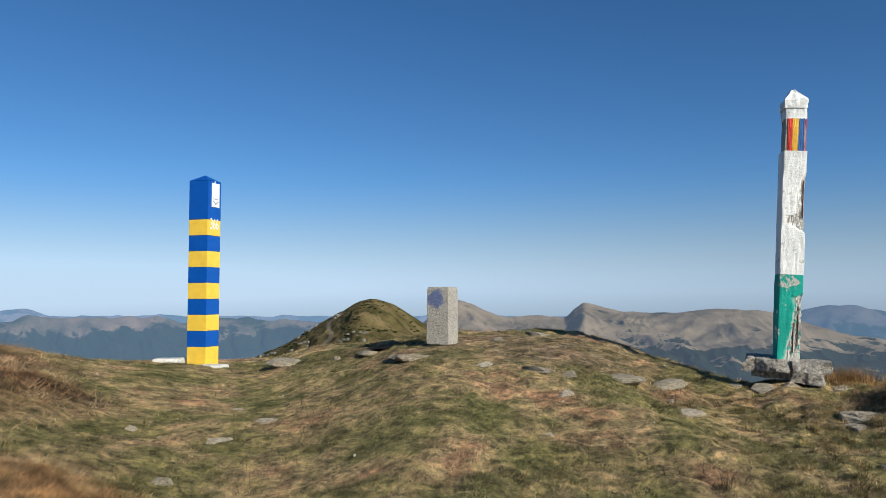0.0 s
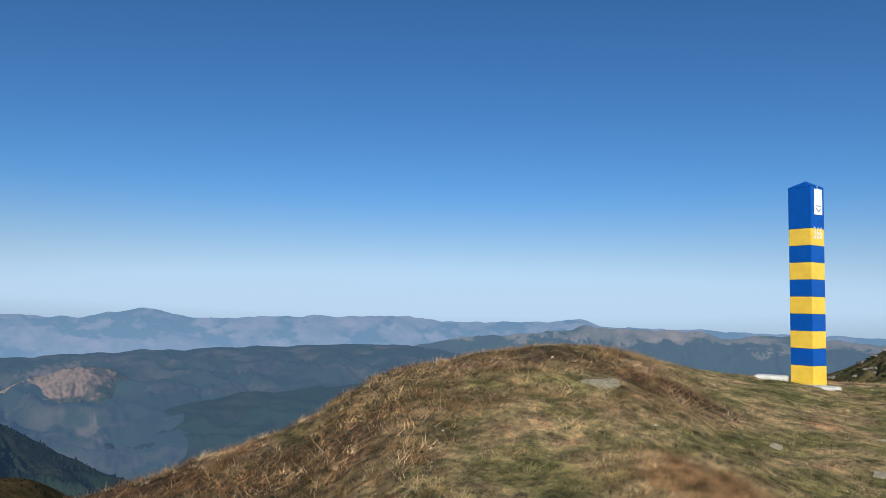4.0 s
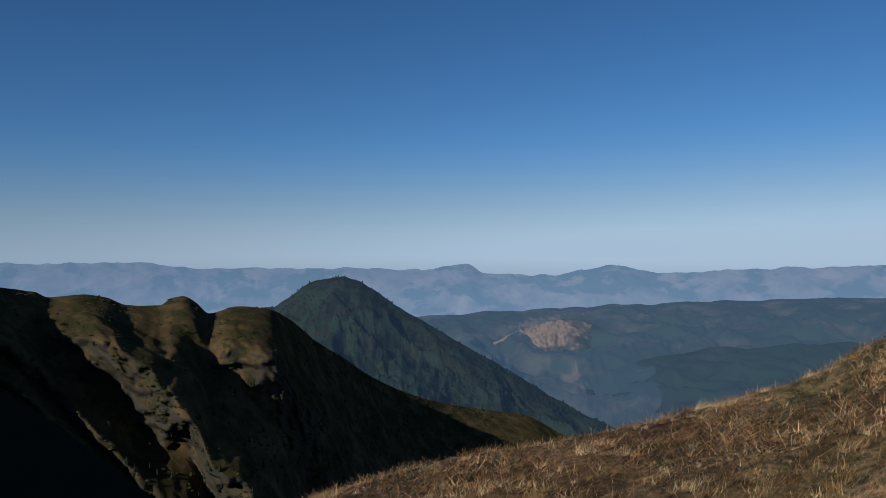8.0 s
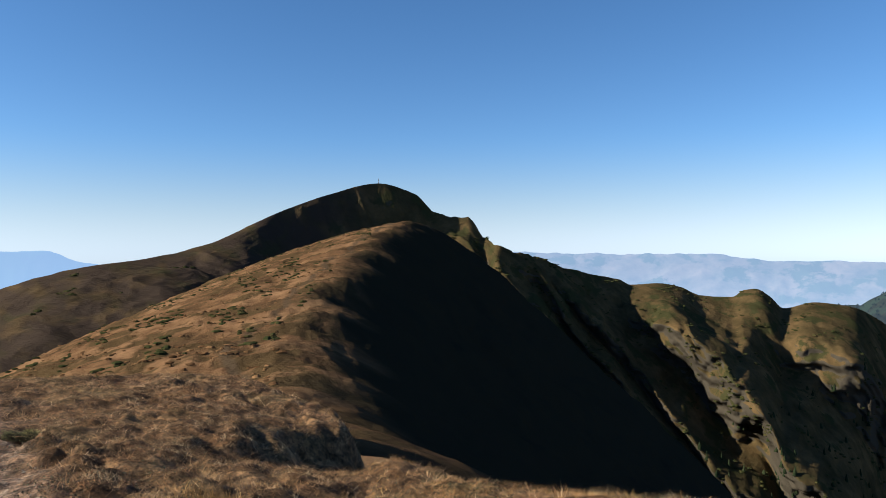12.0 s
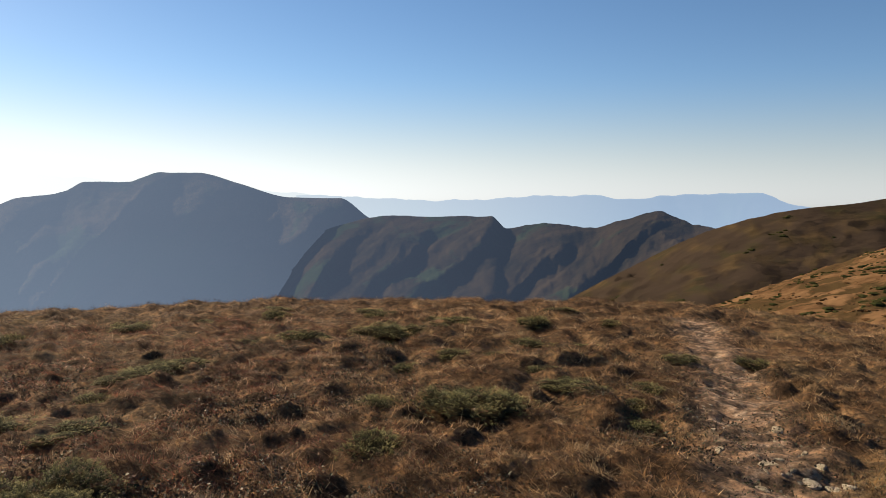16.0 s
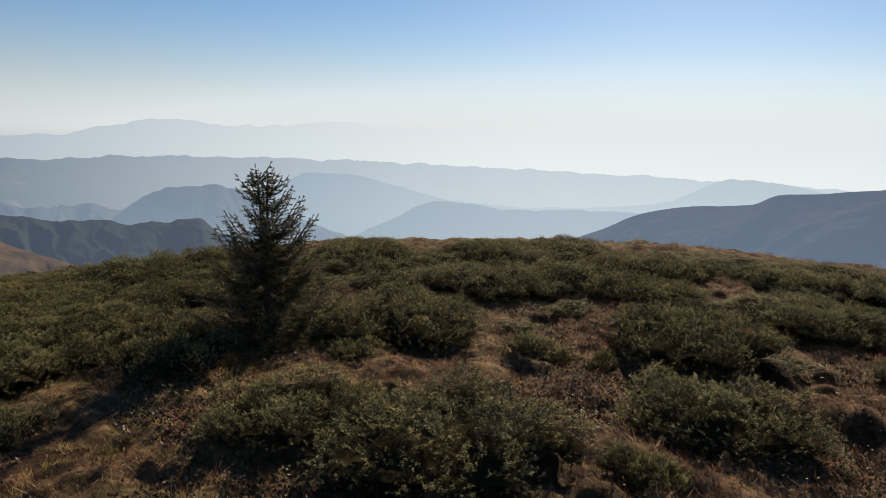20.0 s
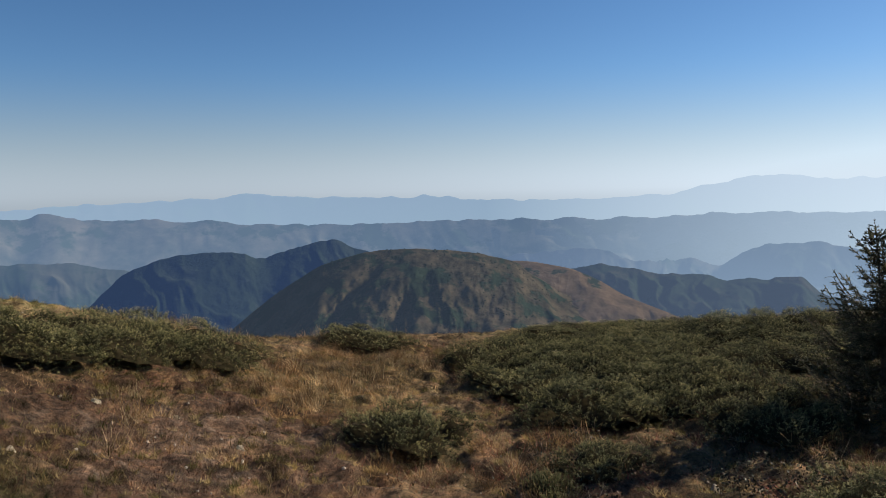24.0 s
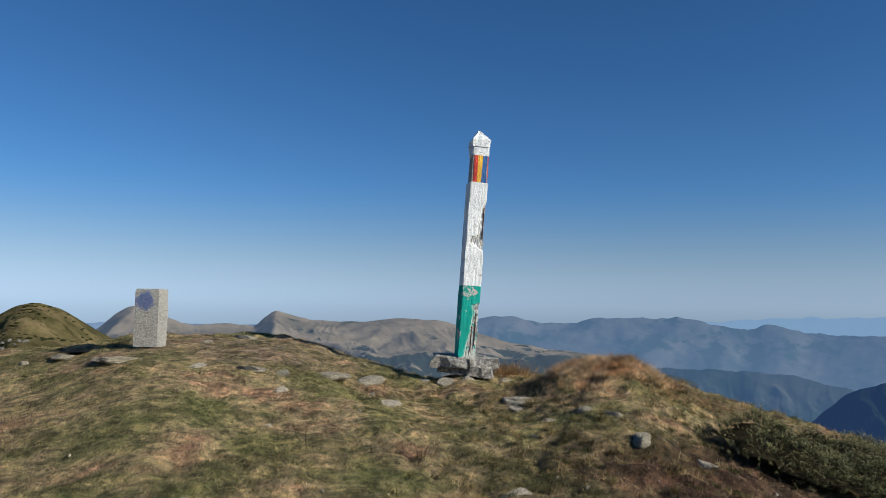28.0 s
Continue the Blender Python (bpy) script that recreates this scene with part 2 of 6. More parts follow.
def cushion(x, y, cell=0.19):
    """A random value, 0 to 1, for the tussock that a place belongs to."""
    x, y = np.asarray(x, float) / cell, np.asarray(y, float) / cell
    ix, iy = np.floor(x).astype(np.int64), np.floor(y).astype(np.int64)
    best, value = np.full(x.shape, 9.0), np.zeros(x.shape)
    for i in (-1, 0, 1):
        for j in (-1, 0, 1):
            g = lattice(ix + i, iy + j, 5)
            far_off = np.hypot(ix + i + 0.5 + 0.4 * np.cos(g) - x, iy + j + 0.5 + 0.4 * np.sin(g) - y) / (0.75 + 0.35 * np.sin(7 * g))
            value = np.where(far_off < best, (g * 17.3) % 1.0, value)
            best = np.minimum(best, far_off)
    return value


def tint_by(me, tint, per):
    """Stores a tint for every blade of so many points."""
    shade = np.ones((len(tint) * per, 4), np.float32)
    shade[:, :3] = np.repeat(np.clip(1.4 * tint - 0.2, 0, 1), per)[:, None]
    me.color_attributes.new("tint", "FLOAT_COLOR", "POINT").data.foreach_set("color", shade.ravel())
    return me


def hill_height(x, y, fine=True):
    x, y = np.asarray(x, float), np.asarray(y, float)
    r, a = np.hypot(x, y), np.degrees(np.arctan2(-x, y))
    bear, rc = [b[0] for b in BROW], glide([b[0] for b in BROW], [b[1] for b in BROW], a)
    zc = EYE + rc * np.tan(np.radians(glide(bear, [b[2] for b in BROW], a)))
    u = np.clip(r / rc, 0, 1)
    # dips of the brow fade out towards the middle of the hilltop
    even = zc / 3
    for turn in (-9, 9):
        b2 = (a + turn + 180) % 360 - 180
        even = even + (EYE + glide(bear, [b[1] for b in BROW], b2) * np.tan(np.radians(glide(bear, [b[2] for b in BROW], b2)))) / 3
    far_out = np.clip((u - 0.4) / 0.45, 0, 1)
    inside = (even + (zc - even) * far_out * far_out * (3 - 2 * far_out)) * u * (1.6 - 0.6 * u)
    out = np.maximum(r - rc, 0)
    plateau = np.clip((np.abs(((a + 150) + 180) % 360 - 180) - 60) / 25, 0, 1)
    w = 5 - 3.4 * plateau
    k = 0.42 + 0.36 * plateau
    z = inside - k * (np.sqrt(out ** 2 + w ** 2) - w)
    z = np.maximum(z, -520.0)
    if fine:
        z = z + 0.05 * fbm(x * 0.9, y * 0.9, 4, 3) * np.clip(r / 1.5, 0, 1)
        heath = np.clip((75 - np.abs(((a + 175) + 180) % 360 - 180)) / 20, 0, 1) * np.clip((r - 2) / 2, 0, 1)
        hump = 1 - 2.2 * np.abs(perlin(x * 1.5 + 0.4 * perlin(x, y, 8), y * 2.0, 11))
        tufty = np.clip((125 - np.abs(((a + 145) + 180) % 360 - 180)) / 15, 0, 1) * np.clip((r - 1.8) / 1.0, 0, 1) * np.clip(1 - (r - 14) / 6, 0, 1)
        z = z + tufty * (0.030 * ridged(x * 2.3, y * 2.3, 2, 16) + 0.014 * perlin(x * 6.5, y * 6.5, 17) - 0.01)
        tussocky = np.clip((62 - np.abs(((a - 172) + 180) % 360 - 180)) / 15, 0, 1) * np.clip((r - 2.2) / 1.5, 0, 1) * np.clip(1 - (r - 15) / 4, 0, 1)
        z = z + tussocky * (1 - bare_share(x, y)) * 0.095 * hummock(x, y) * np.clip(0.75 + 0.8 * perlin(x * 0.7, y * 0.7, 18), 0.15, 1)
        z = z + heath * 0.04 * hump * np.clip(1 - (r - 14) / 6, 0, 1)
        # small cushions of turf
        near = np.clip((r - 1.3) / 0.6, 0, 1) * np.clip(1 - (r - 11) / 4, 0, 1) * np.clip(1.15 - 1.3 * bare_share(x, y), 0.15, 1)
        drier = np.clip((95 - np.abs(((a + 80) + 180) % 360 - 180)) / 20, 0, 1)
        z = z + near * (1 - 0.7 * tussocky) * (0.014 + 0.026 * drier) * (hummock(x, y, 0.19) - 0.4) * np.clip(0.75 + 0.9 * perlin(x * 1.7, y * 1.7, 19), 0.15, 1.3)
        # a shaded step at the edge of the plateau
        u = np.clip((y + 6.75 + 0.25 * fbm(x * 0.9, y * 0.9, 2, 15)) / 0.8, 0, 1)
        w = np.clip((-4.4 - y) / 1.2, 0, 1)
        z = z - 0.62 * np.clip((-5.4 - x) / 3.0, 0, 1) * u * u * (3 - 2 * u) * w
        z = z + 0.11 * np.exp(-((x - 3.0) ** 2 + (y - 6.41) ** 2) / 0.14)
        # a hump of long grass on the brow
        across, out = (x - 3.72) * 0.81 - (y - 5.12) * 0.59, (x - 3.72) * 0.59 + (y - 5.12) * 0.81
        z = z + 0.17 * np.exp(-(across / 0.5) ** 4 - (out / 0.6) ** 2) * (0.8 + 0.4 * hummock(x, y, 0.3))
        z = z + 0.10 * np.exp(-((x + 1.9) ** 2 + (y - 3.3) ** 2) / 0.2)
    return z


# what grows where on the hilltop
def bearing_of(x, y):
    """Bearing from the middle of the hilltop, with wavering bounds."""
    x, y = np.asarray(x, float), np.asarray(y, float)
    wx, wy = 0.8 * fbm(x * 0.6, y * 0.6, 2, 61), 0.8 * fbm(x * 0.6 + 7, y * 0.6, 2, 62)
    return np.degrees(np.arctan2(-(x + wx), y + wy))


def sector(a, middle, half, soft):
    return np.clip((half + soft - np.abs((a - middle + 180) % 360 - 180)) / soft, 0, 1)


def rust_share(x, y):
    a, r = bearing_of(x, y), np.hypot(x, y)
    s = 0.75 * sector(a, -107, 53, 14) + 0.35 * sector(a, 180, 30, 25)
    s = s + 0.3 * np.exp(-((x + 1.9) ** 2 + (y - 3.3) ** 2) / 0.3) + 0.8 * sector(a, 39, 7, 6) * np.clip((r - 5.3) / 1.0, 0, 1)
    s = s + 0.7 * np.exp(-((x - 4.0) ** 2 + (y - 5.6) ** 2) / 0.5) + 0.6 * sector(a, -55, 19, 9) * np.clip(1.4 - np.abs(r - 3.3) / 1.9, 0, 1)
    return np.clip(s + 0.35 * fbm(x * 0.8, y * 0.8, 3, 71), 0, 1)


def straw_share(x, y):
    a, r = bearing_of(x, y), np.hypot(x, y)
    s = sector(a, 120, 58, 20) + 0.6 * sector(a, -170, 25, 20) + 0.08 * sector(a, -65, 18, 10)
    return np.clip(s + 0.3 * fbm(x * 0.7 + 9, y * 0.7, 3, 73), 0, 1)


def bare_share(x, y):
    """Trodden soil: the footpath and the worn ground by the posts."""
    along = np.clip(((x + 2.4) * -0.42 + (y + 3.2) * -0.9), 0, 9)
    gap = np.hypot(x + 2.4 + 0.42 * along, y + 3.2 + 0.9 * along)
    s = np.clip(1.25 - gap / 0.45, 0, 1) + 0.8 * np.exp(-((x - 0.9) ** 2 / 1.2 + (y - 7.2) ** 2 / 0.7)) + 0.5 * np.exp(-((x - 3.6) ** 2 + (y - 1.6) ** 2) / 1.2)
    return np.clip(s + 0.25 * fbm(x * 1.3, y * 1.3, 3, 75) - 0.05, 0, 1)


TURF_STOPS = [(0.36, (0.155, 0.152, 0.058)), (0.46, (0.23, 0.202, 0.088)), (0.55, (0.37, 0.285, 0.152)), (0.65, (0.38, 0.235, 0.138))]
m, t, b = nodes_of("alpine_turf")
turf = ramp(t, noise_at(t, 1.6, 9, 0.66), TURF_STOPS)
rusty = ramp(t, noise_at(t, 2.2, 9, 0.7), [(0.32, (0.018, 0.012, 0.008)), (0.46, (0.056, 0.031, 0.02)), (0.56, (0.10, 0.058, 0.036)), (0.66, (0.18, 0.12, 0.068))])
straw = ramp(t, noise_at(t, 2.0, 9, 0.7), [(0.3, (0.038, 0.023, 0.013)), (0.5, (0.10, 0.059, 0.031)), (0.68, (0.205, 0.135, 0.075))])
bare = ramp(t, noise_at(t, 5.0, 9, 0.7), [(0.35, (0.085, 0.058, 0.04)), (0.52, (0.21, 0.145, 0.105)), (0.68, (0.38, 0.31, 0.245))])
at = t.nodes.new("ShaderNodeAttribute")
at.attribute_name = "cover"
sp = t.nodes.new("ShaderNodeSeparateColor")
t.links.new(at.outputs["Color"], sp.inputs["Color"])
colour = mix(t, sp.outputs[0], turf, rusty)
colour = mix(t, sp.outputs[1], colour, straw)
colour = mix(t, sp.outputs[2], colour, bare)
fleck = ramp(t, noise_at(t, 17, 8, 0.8), [(0.36, (0.25, 0.25, 0.25)), (0.5, (1, 1, 1)), (0.64, (1.8, 1.65, 1.45))])
clod = ramp(t, noise_at(t, 7.0, 4, 0.58), [(0.37, (0.55, 0.55, 0.53)), (0.5, (1.0, 1.0, 1.0)), (0.63, (1.6, 1.5, 1.4))])
t.links.new(mix(t, 1.0, mix(t, 1.0, colour, fleck, "MULTIPLY"), clod, "MULTIPLY"), b.inputs["Base Color"])
b.inputs["Roughness"].default_value, b.inputs["Specular IOR Level"].default_value = 0.95, 0.1
bump(t, b, noise_at(t, 12, 10, 0.75), 1.0, 0.06)
TURF = m


def leafy(t, b, colour, share):
    """Thin leaves: a share of the light comes through them."""
    thin, both = t.nodes.new("ShaderNodeBsdfTranslucent"), t.nodes.new("ShaderNodeMixShader")
    t.links.new(colour, thin.inputs["Color"])
    both.inputs[0].default_value = share
    t.links.new(b.outputs[0], both.inputs[1])
    t.links.new(thin.outputs[0], both.inputs[2])
    t.links.new(both.outputs[0], t.nodes["Material Output"].inputs["Surface"])


def herb(name, stops, clump=1.5, rough=0.75, spec=0.25, patch=None, tones=((0.6, 0.62, 0.6), (1.25, 1.2, 1.15)), tinted=False):
    """Grass, needles or leaves: each blade or tuft of its own tint, in drifts of lighter and darker growth."""
    m, t, b = nodes_of(name)
    if tinted:
        at = t.nodes.new("ShaderNodeAttribute")
        at.attribute_name = "tint"
        tint = ramp(t, at.outputs["Fac"], stops)
    else:
        g = t.nodes.new("ShaderNodeNewGeometry")
        tint = ramp(t, g.outputs["Random Per Island"], stops)
    drift = ramp(t, noise_at(t, clump, 4, 0.6), [(0.36, tones[0]), (0.62, tones[1])])
    if patch:
        drift = ramp(t, noise_at(t, 1.6, 9, 0.66), patch)
    tuft = ramp(t, noise_at(t, 8.0, 3, 0.55), [(0.37, (0.52, 0.52, 0.52)), (0.5, (1.0, 1.0, 1.0)), (0.63, (1.6, 1.55, 1.5))])
    colour = mix(t, 1.0, mix(t, 1.0, tint, drift, "MULTIPLY"), tuft, "MULTIPLY")
    t.links.new(colour, b.inputs["Base Color"])
    if tinted:
        leafy(t, b, colour, 0.36)
    b.inputs["Roughness"].default_value, b.inputs["Specular IOR Level"].default_value = rough, spec
    return m


radii = np.concatenate([np.linspace(0.0, 1.5, 11), np.linspace(1.55, 9.5, 190), np.linspace(9.6, 17, 76), np.geomspace(17.3, 4900, 40)])
bearings = np.linspace(-180, 180, 1081)[:-1]
A, RR = np.meshgrid(bearings, radii, indexing="ij")
gx, gy = spot(A, RR)
ground_mesh = sheet("ground", gx, gy, hill_height(gx, gy), TURF, wrap=True)
cover = np.ones((gx.size, 4), np.float32)
cover[:, 0], cover[:, 1], cover[:, 2] = rust_share(gx, gy).ravel(), straw_share(gx, gy).ravel(), bare_share(gx, gy).ravel()
ground_mesh.color_attributes.new("cover", "FLOAT_COLOR", "POINT").data.foreach_set("color", cover.ravel())
tagged(new("ground", ground_mesh), "rounded grassy hilltop falling steeply to the valleys", "ground", kind="structure")


surfaces = {}


def ridge(name, label, crest, foot, material, nu=400, nv=70, gully=0.0, size=60.0, lean=0.0, jag=0.0, back=0.5, kind="", category="mountain", seed=0, swell=1.0, smooth=True, pointed=False, fine=4, rugged=0.0, spurs=None, spur=(1.05, 1.0), until=None):
    """A mountain by its crest (bearing, distance, angle) and its foot on the near side (bearing, distance, angle)."""
    crest, foot, nv = sorted(crest), sorted(foot), int(nv * 0.7)
    a = np.linspace(crest[0][0], crest[-1][0], nu)
    cb, fb = [c[0] for c in crest], [f[0] for f in foot]
    curve = (lambda p, q, v: np.interp(v, p, q)) if pointed else glide
    d = glide(cb, [c[1] for c in crest], a)
    zc = EYE + d * np.tan(np.radians(curve(cb, [c[2] for c in crest], a)))
    fr = glide(fb, [f[1] for f in foot], a)
    fz = EYE + fr * np.tan(np.radians(glide(fb, [f[2] for f in foot], a)))
    s = np.radians(a) * d
    teeth = jag * fbm(s / size * (4.0 if until else 1.7), s * 0 + seed, 5, seed)
    if until:
        teeth = teeth * np.clip((121.8 - a) / 1.2, 0.12, 1) * np.clip((a - 106) / 6, 0.2, 1)
    g = np.broadcast_to(np.asarray(gully if np.isscalar(gully) else glide([q[0] for q in gully], [q[1] for q in gully], a), float), a.shape)
    near = np.linspace(1, 0, nv) ** 1.15
    t = np.concatenate([near, -np.linspace(0.02, 1, 14)])[None, :]
    d2, zc2, fr2, fz2, g2 = (q[:, None] for q in (d, zc, fr, fz, g))
    tn, tb = np.clip(t, 0, 1), np.clip(-t, 0, 1)
    r = d2 + (fr2 - d2) * tn + tb * d2 * back
    z = zc2 + (fz2 - zc2) * tn ** swell - tb * np.maximum(zc2 - fz2, 0.2 * d2) * 1.0
    aa = np.broadcast_to(a[:, None], r.shape)
    if spurs:
        # buttresses that lead down and aside from the crest, broad on the sunny side
        k0 = float(d.mean()) / 640
        drop = np.degrees(np.arctan2(zc2, d2) - np.arctan2(z, r))
        c = aa + spur[0] * drop + 0.7 * fbm(aa / 4, drop / 5, 3, seed + 20) + 0.22 * fbm(aa / 0.9, drop / 1.2, 3, seed + 24)
        P, out = np.array([q[0] for q in spurs], float), np.array([q[1] for q in spurs], float)
        k = np.clip(np.searchsorted(P, c) - 1, 0, len(P) - 2)
        u = np.clip((c - P[k]) / (P[k + 1] - P[k]), 0, 1)
        sunny, shady = np.clip(1 - u / 0.66, 0, 1), np.clip((u - 0.66) / 0.34, 0, 1)
        p = out[k] * (0.5 * sunny + 0.5 * sunny * sunny * (3 - 2 * sunny)) + out[k + 1] * (0.5 * shady + 0.5 * shady * shady * (3 - 2 * shady))
        rise = np.clip(tn * 5, 0, 1) * (t > 0) * (np.clip((until - aa) / 9, 0, 1) if until else 1)
        small = 1 - np.abs(fbm(c / 1.1, drop / 4, 3, seed + 21)) * 1.3
        side = np.radians(aa) * d2 / k0
        r = r - rise * (p * (1 - 0.2 * tn) + spur[1] * k0 * (6 * small + 12 * ridged(side / 46, z / 60 / k0, 4, seed + 22) + 7 * fbm(side / 14, z / 14 / k0, 4, seed + 23)))
    x, y = spot(aa, r)
    way = radians(0.5 * (a[0] + a[-1]) + 180 + lean)
    along, across = -math.sin(way) * x + math.cos(way) * y, math.cos(way) * x + math.sin(way) * y
    warp = fbm(x / size * 0.6, y / size * 0.6, 3, seed + 5)
    q = ridged(across / size + 0.5 * warp, along / (size * 2.6) + 0.3 * warp, fine, seed)
    z = z + teeth[:, None] * (1 - np.abs(t)) ** 14 + g2 * (q - 0.9) * np.clip(tn * 5, 0, 1) * (1 - 0.3 * tn) * (t > 0)
    if rugged:
        z = z + g2 / g2.max() * rugged * (fbm(x / 34, y / 34, 5, seed + 9) + 0.5 * ridged(x / 13, y / 13, 3, seed + 10)) * np.clip(tn * 9, 0, 1) * (t > 0)
    surfaces[name] = (x, y, z)
    return tagged(new(name, sheet(name, x, y, z, material, smooth=smooth)), label, category, kind=kind)


# next knoll on the border ridge
KNOLL = land("knoll_grass", (0.06, 0.055, 0.022), (0.15, 0.12, 0.05), (0.27, 0.195, 0.10), 0.25, 0.5, (0.10, 0.078, 0.038), 0.55, relief=0.8, other=(0.34, 0.26, 0.17))
knoll = ridge("knoll", "rounded grassy knoll with bare rock and a footpath", [(20, 110, -6.5), (17, 105, -5.6), (13.2, 98, -4.3), (10.7, 94, -3.0), (9.4, 92, -2.2), (8.1, 90, -1.5), (6.4, 89, -0.55), (5.5, 90, -0.4), (4.2, 92, -0.7), (2.8, 94, -1.5), (1.5, 97, -2.3), (-2, 104, -4.5), (-6, 112, -7)],
      [(-6, 40, -12), (20, 40, -12)], KNOLL, 300, 90, gully=0.7, size=7, jag=0.12, back=0.4, category="hill", seed=2)


def painted(ob, mask):
    """Stores a share of another cover on a slope."""
    cover = np.ones((mask.size, 4), np.float32)
    cover[:, 0] = np.clip(mask, 0, 1).ravel()
    ob.data.color_attributes.new("cover", "FLOAT_COLOR", "POINT").data.foreach_set("color", cover.ravel())


def seen(name):
    """Bearing and angle of a slope's points from the hilltop."""
    x, y, z = surfaces[name]
    return np.degrees(np.arctan2(-x, y)), np.degrees(np.arctan2(z - EYE, np.hypot(x, y)))


ka, ke = seen("knoll")
line = glide([-4.2, -3.2, -2.4, -1.6], [9.6, 8.7, 8.9, 8.0], ke) + 0.12 * fbm(ke * 2.5, ke * 0, 2, 4)
painted(knoll, 1.4 - np.abs(ka - line) / 0.16 - 2.0 * (ke < -4.3))

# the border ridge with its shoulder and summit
# SLOPE's other colour is near-black: shade painted onto the ridge's dark flank
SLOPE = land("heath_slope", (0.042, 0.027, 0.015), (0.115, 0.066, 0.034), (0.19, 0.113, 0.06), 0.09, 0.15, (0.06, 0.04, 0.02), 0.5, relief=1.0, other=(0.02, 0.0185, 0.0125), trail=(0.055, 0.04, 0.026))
CRAG = land("crag_slope", (0.03, 0.026, 0.013), (0.06, 0.044, 0.021), (0.10, 0.067, 0.032), 0.035, 0.045, (0.034, 0.034, 0.015), 0.52, relief=2.0, rock=(0.05, 0.044, 0.035), other=(0.036, 0.027, 0.021))
# crest line of the border ridge as it leads away: distance, bearing, height
SPINE = [(12, 133, -1.6), (25, 132, -3.4), (45, 131, -5.0), (80, 129.5, -4.6), (120, 127.5, -1.6), (170, 125, 4.0), (220, 122.8, 10.5), (268, 121.2, 14.6), (300, 120, 14.2), (350, 119, 6)]
rr = np.concatenate([np.geomspace(13, 60, 70), np.linspace(60.6, 350, 150)])
bb = np.linspace(80, 168, 430)
BB, SR = np.meshgrid(bb, rr, indexing="ij")
SPINE_R, SPINE_B, SPINE_Z = ([s[k] for s in SPINE] for k in range(3))


def shoulder(bearing, r):
    """The ridge's surface: places, heights and the distance from its crest line, positive on the shady side."""
    x, y = spot(bearing, r)
    off = r * np.sin(np.radians(glide(SPINE_R, SPINE_B, r) - bearing)) + 1.6 * fbm(r / 23, r * 0, 4, 81)
    left, right = np.maximum(-off, 0), np.maximum(off, 0)
    z = glide(SPINE_R, SPINE_Z, r) - (0.15 * left + 0.0032 * left ** 2) - 0.86 * (np.sqrt(right ** 2 + 49) - 7) - 0.0009 * right ** 2
    z = z + np.clip(right / 25, 0, 1) * (2.2 * fbm(x / 26, y / 26, 4, 86) + 0.8 * ridged(x / 11, y / 11, 3, 87)) * np.clip(r / 120, 0.15, 1)
    z = z + 0.55 * fbm(x / 9, y / 9, 5, 83) * np.clip(r / 60, 0.15, 1) + 0.25 * ridged(x / 3.2, y / 3.2, 3, 84) * np.clip(r / 60, 0.2, 1) * np.clip(1.2 - right / 8, 0, 1)
    return x, y, z, off


ex, ey, ez, off = shoulder(BB, SR)
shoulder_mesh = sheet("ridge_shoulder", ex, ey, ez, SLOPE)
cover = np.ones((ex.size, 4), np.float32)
# share of the painted shade, full on the flank turned from the sun
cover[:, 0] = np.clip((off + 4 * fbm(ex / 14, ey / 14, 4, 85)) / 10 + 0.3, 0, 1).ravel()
# the footpath up the ridge, its colour darkened for the shade in the rut
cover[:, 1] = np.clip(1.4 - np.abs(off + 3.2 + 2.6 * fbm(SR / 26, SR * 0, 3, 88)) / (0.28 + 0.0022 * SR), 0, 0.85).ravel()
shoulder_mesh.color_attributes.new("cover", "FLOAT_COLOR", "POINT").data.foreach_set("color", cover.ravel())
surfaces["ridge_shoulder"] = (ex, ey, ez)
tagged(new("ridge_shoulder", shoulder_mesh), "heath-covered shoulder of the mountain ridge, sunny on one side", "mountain")
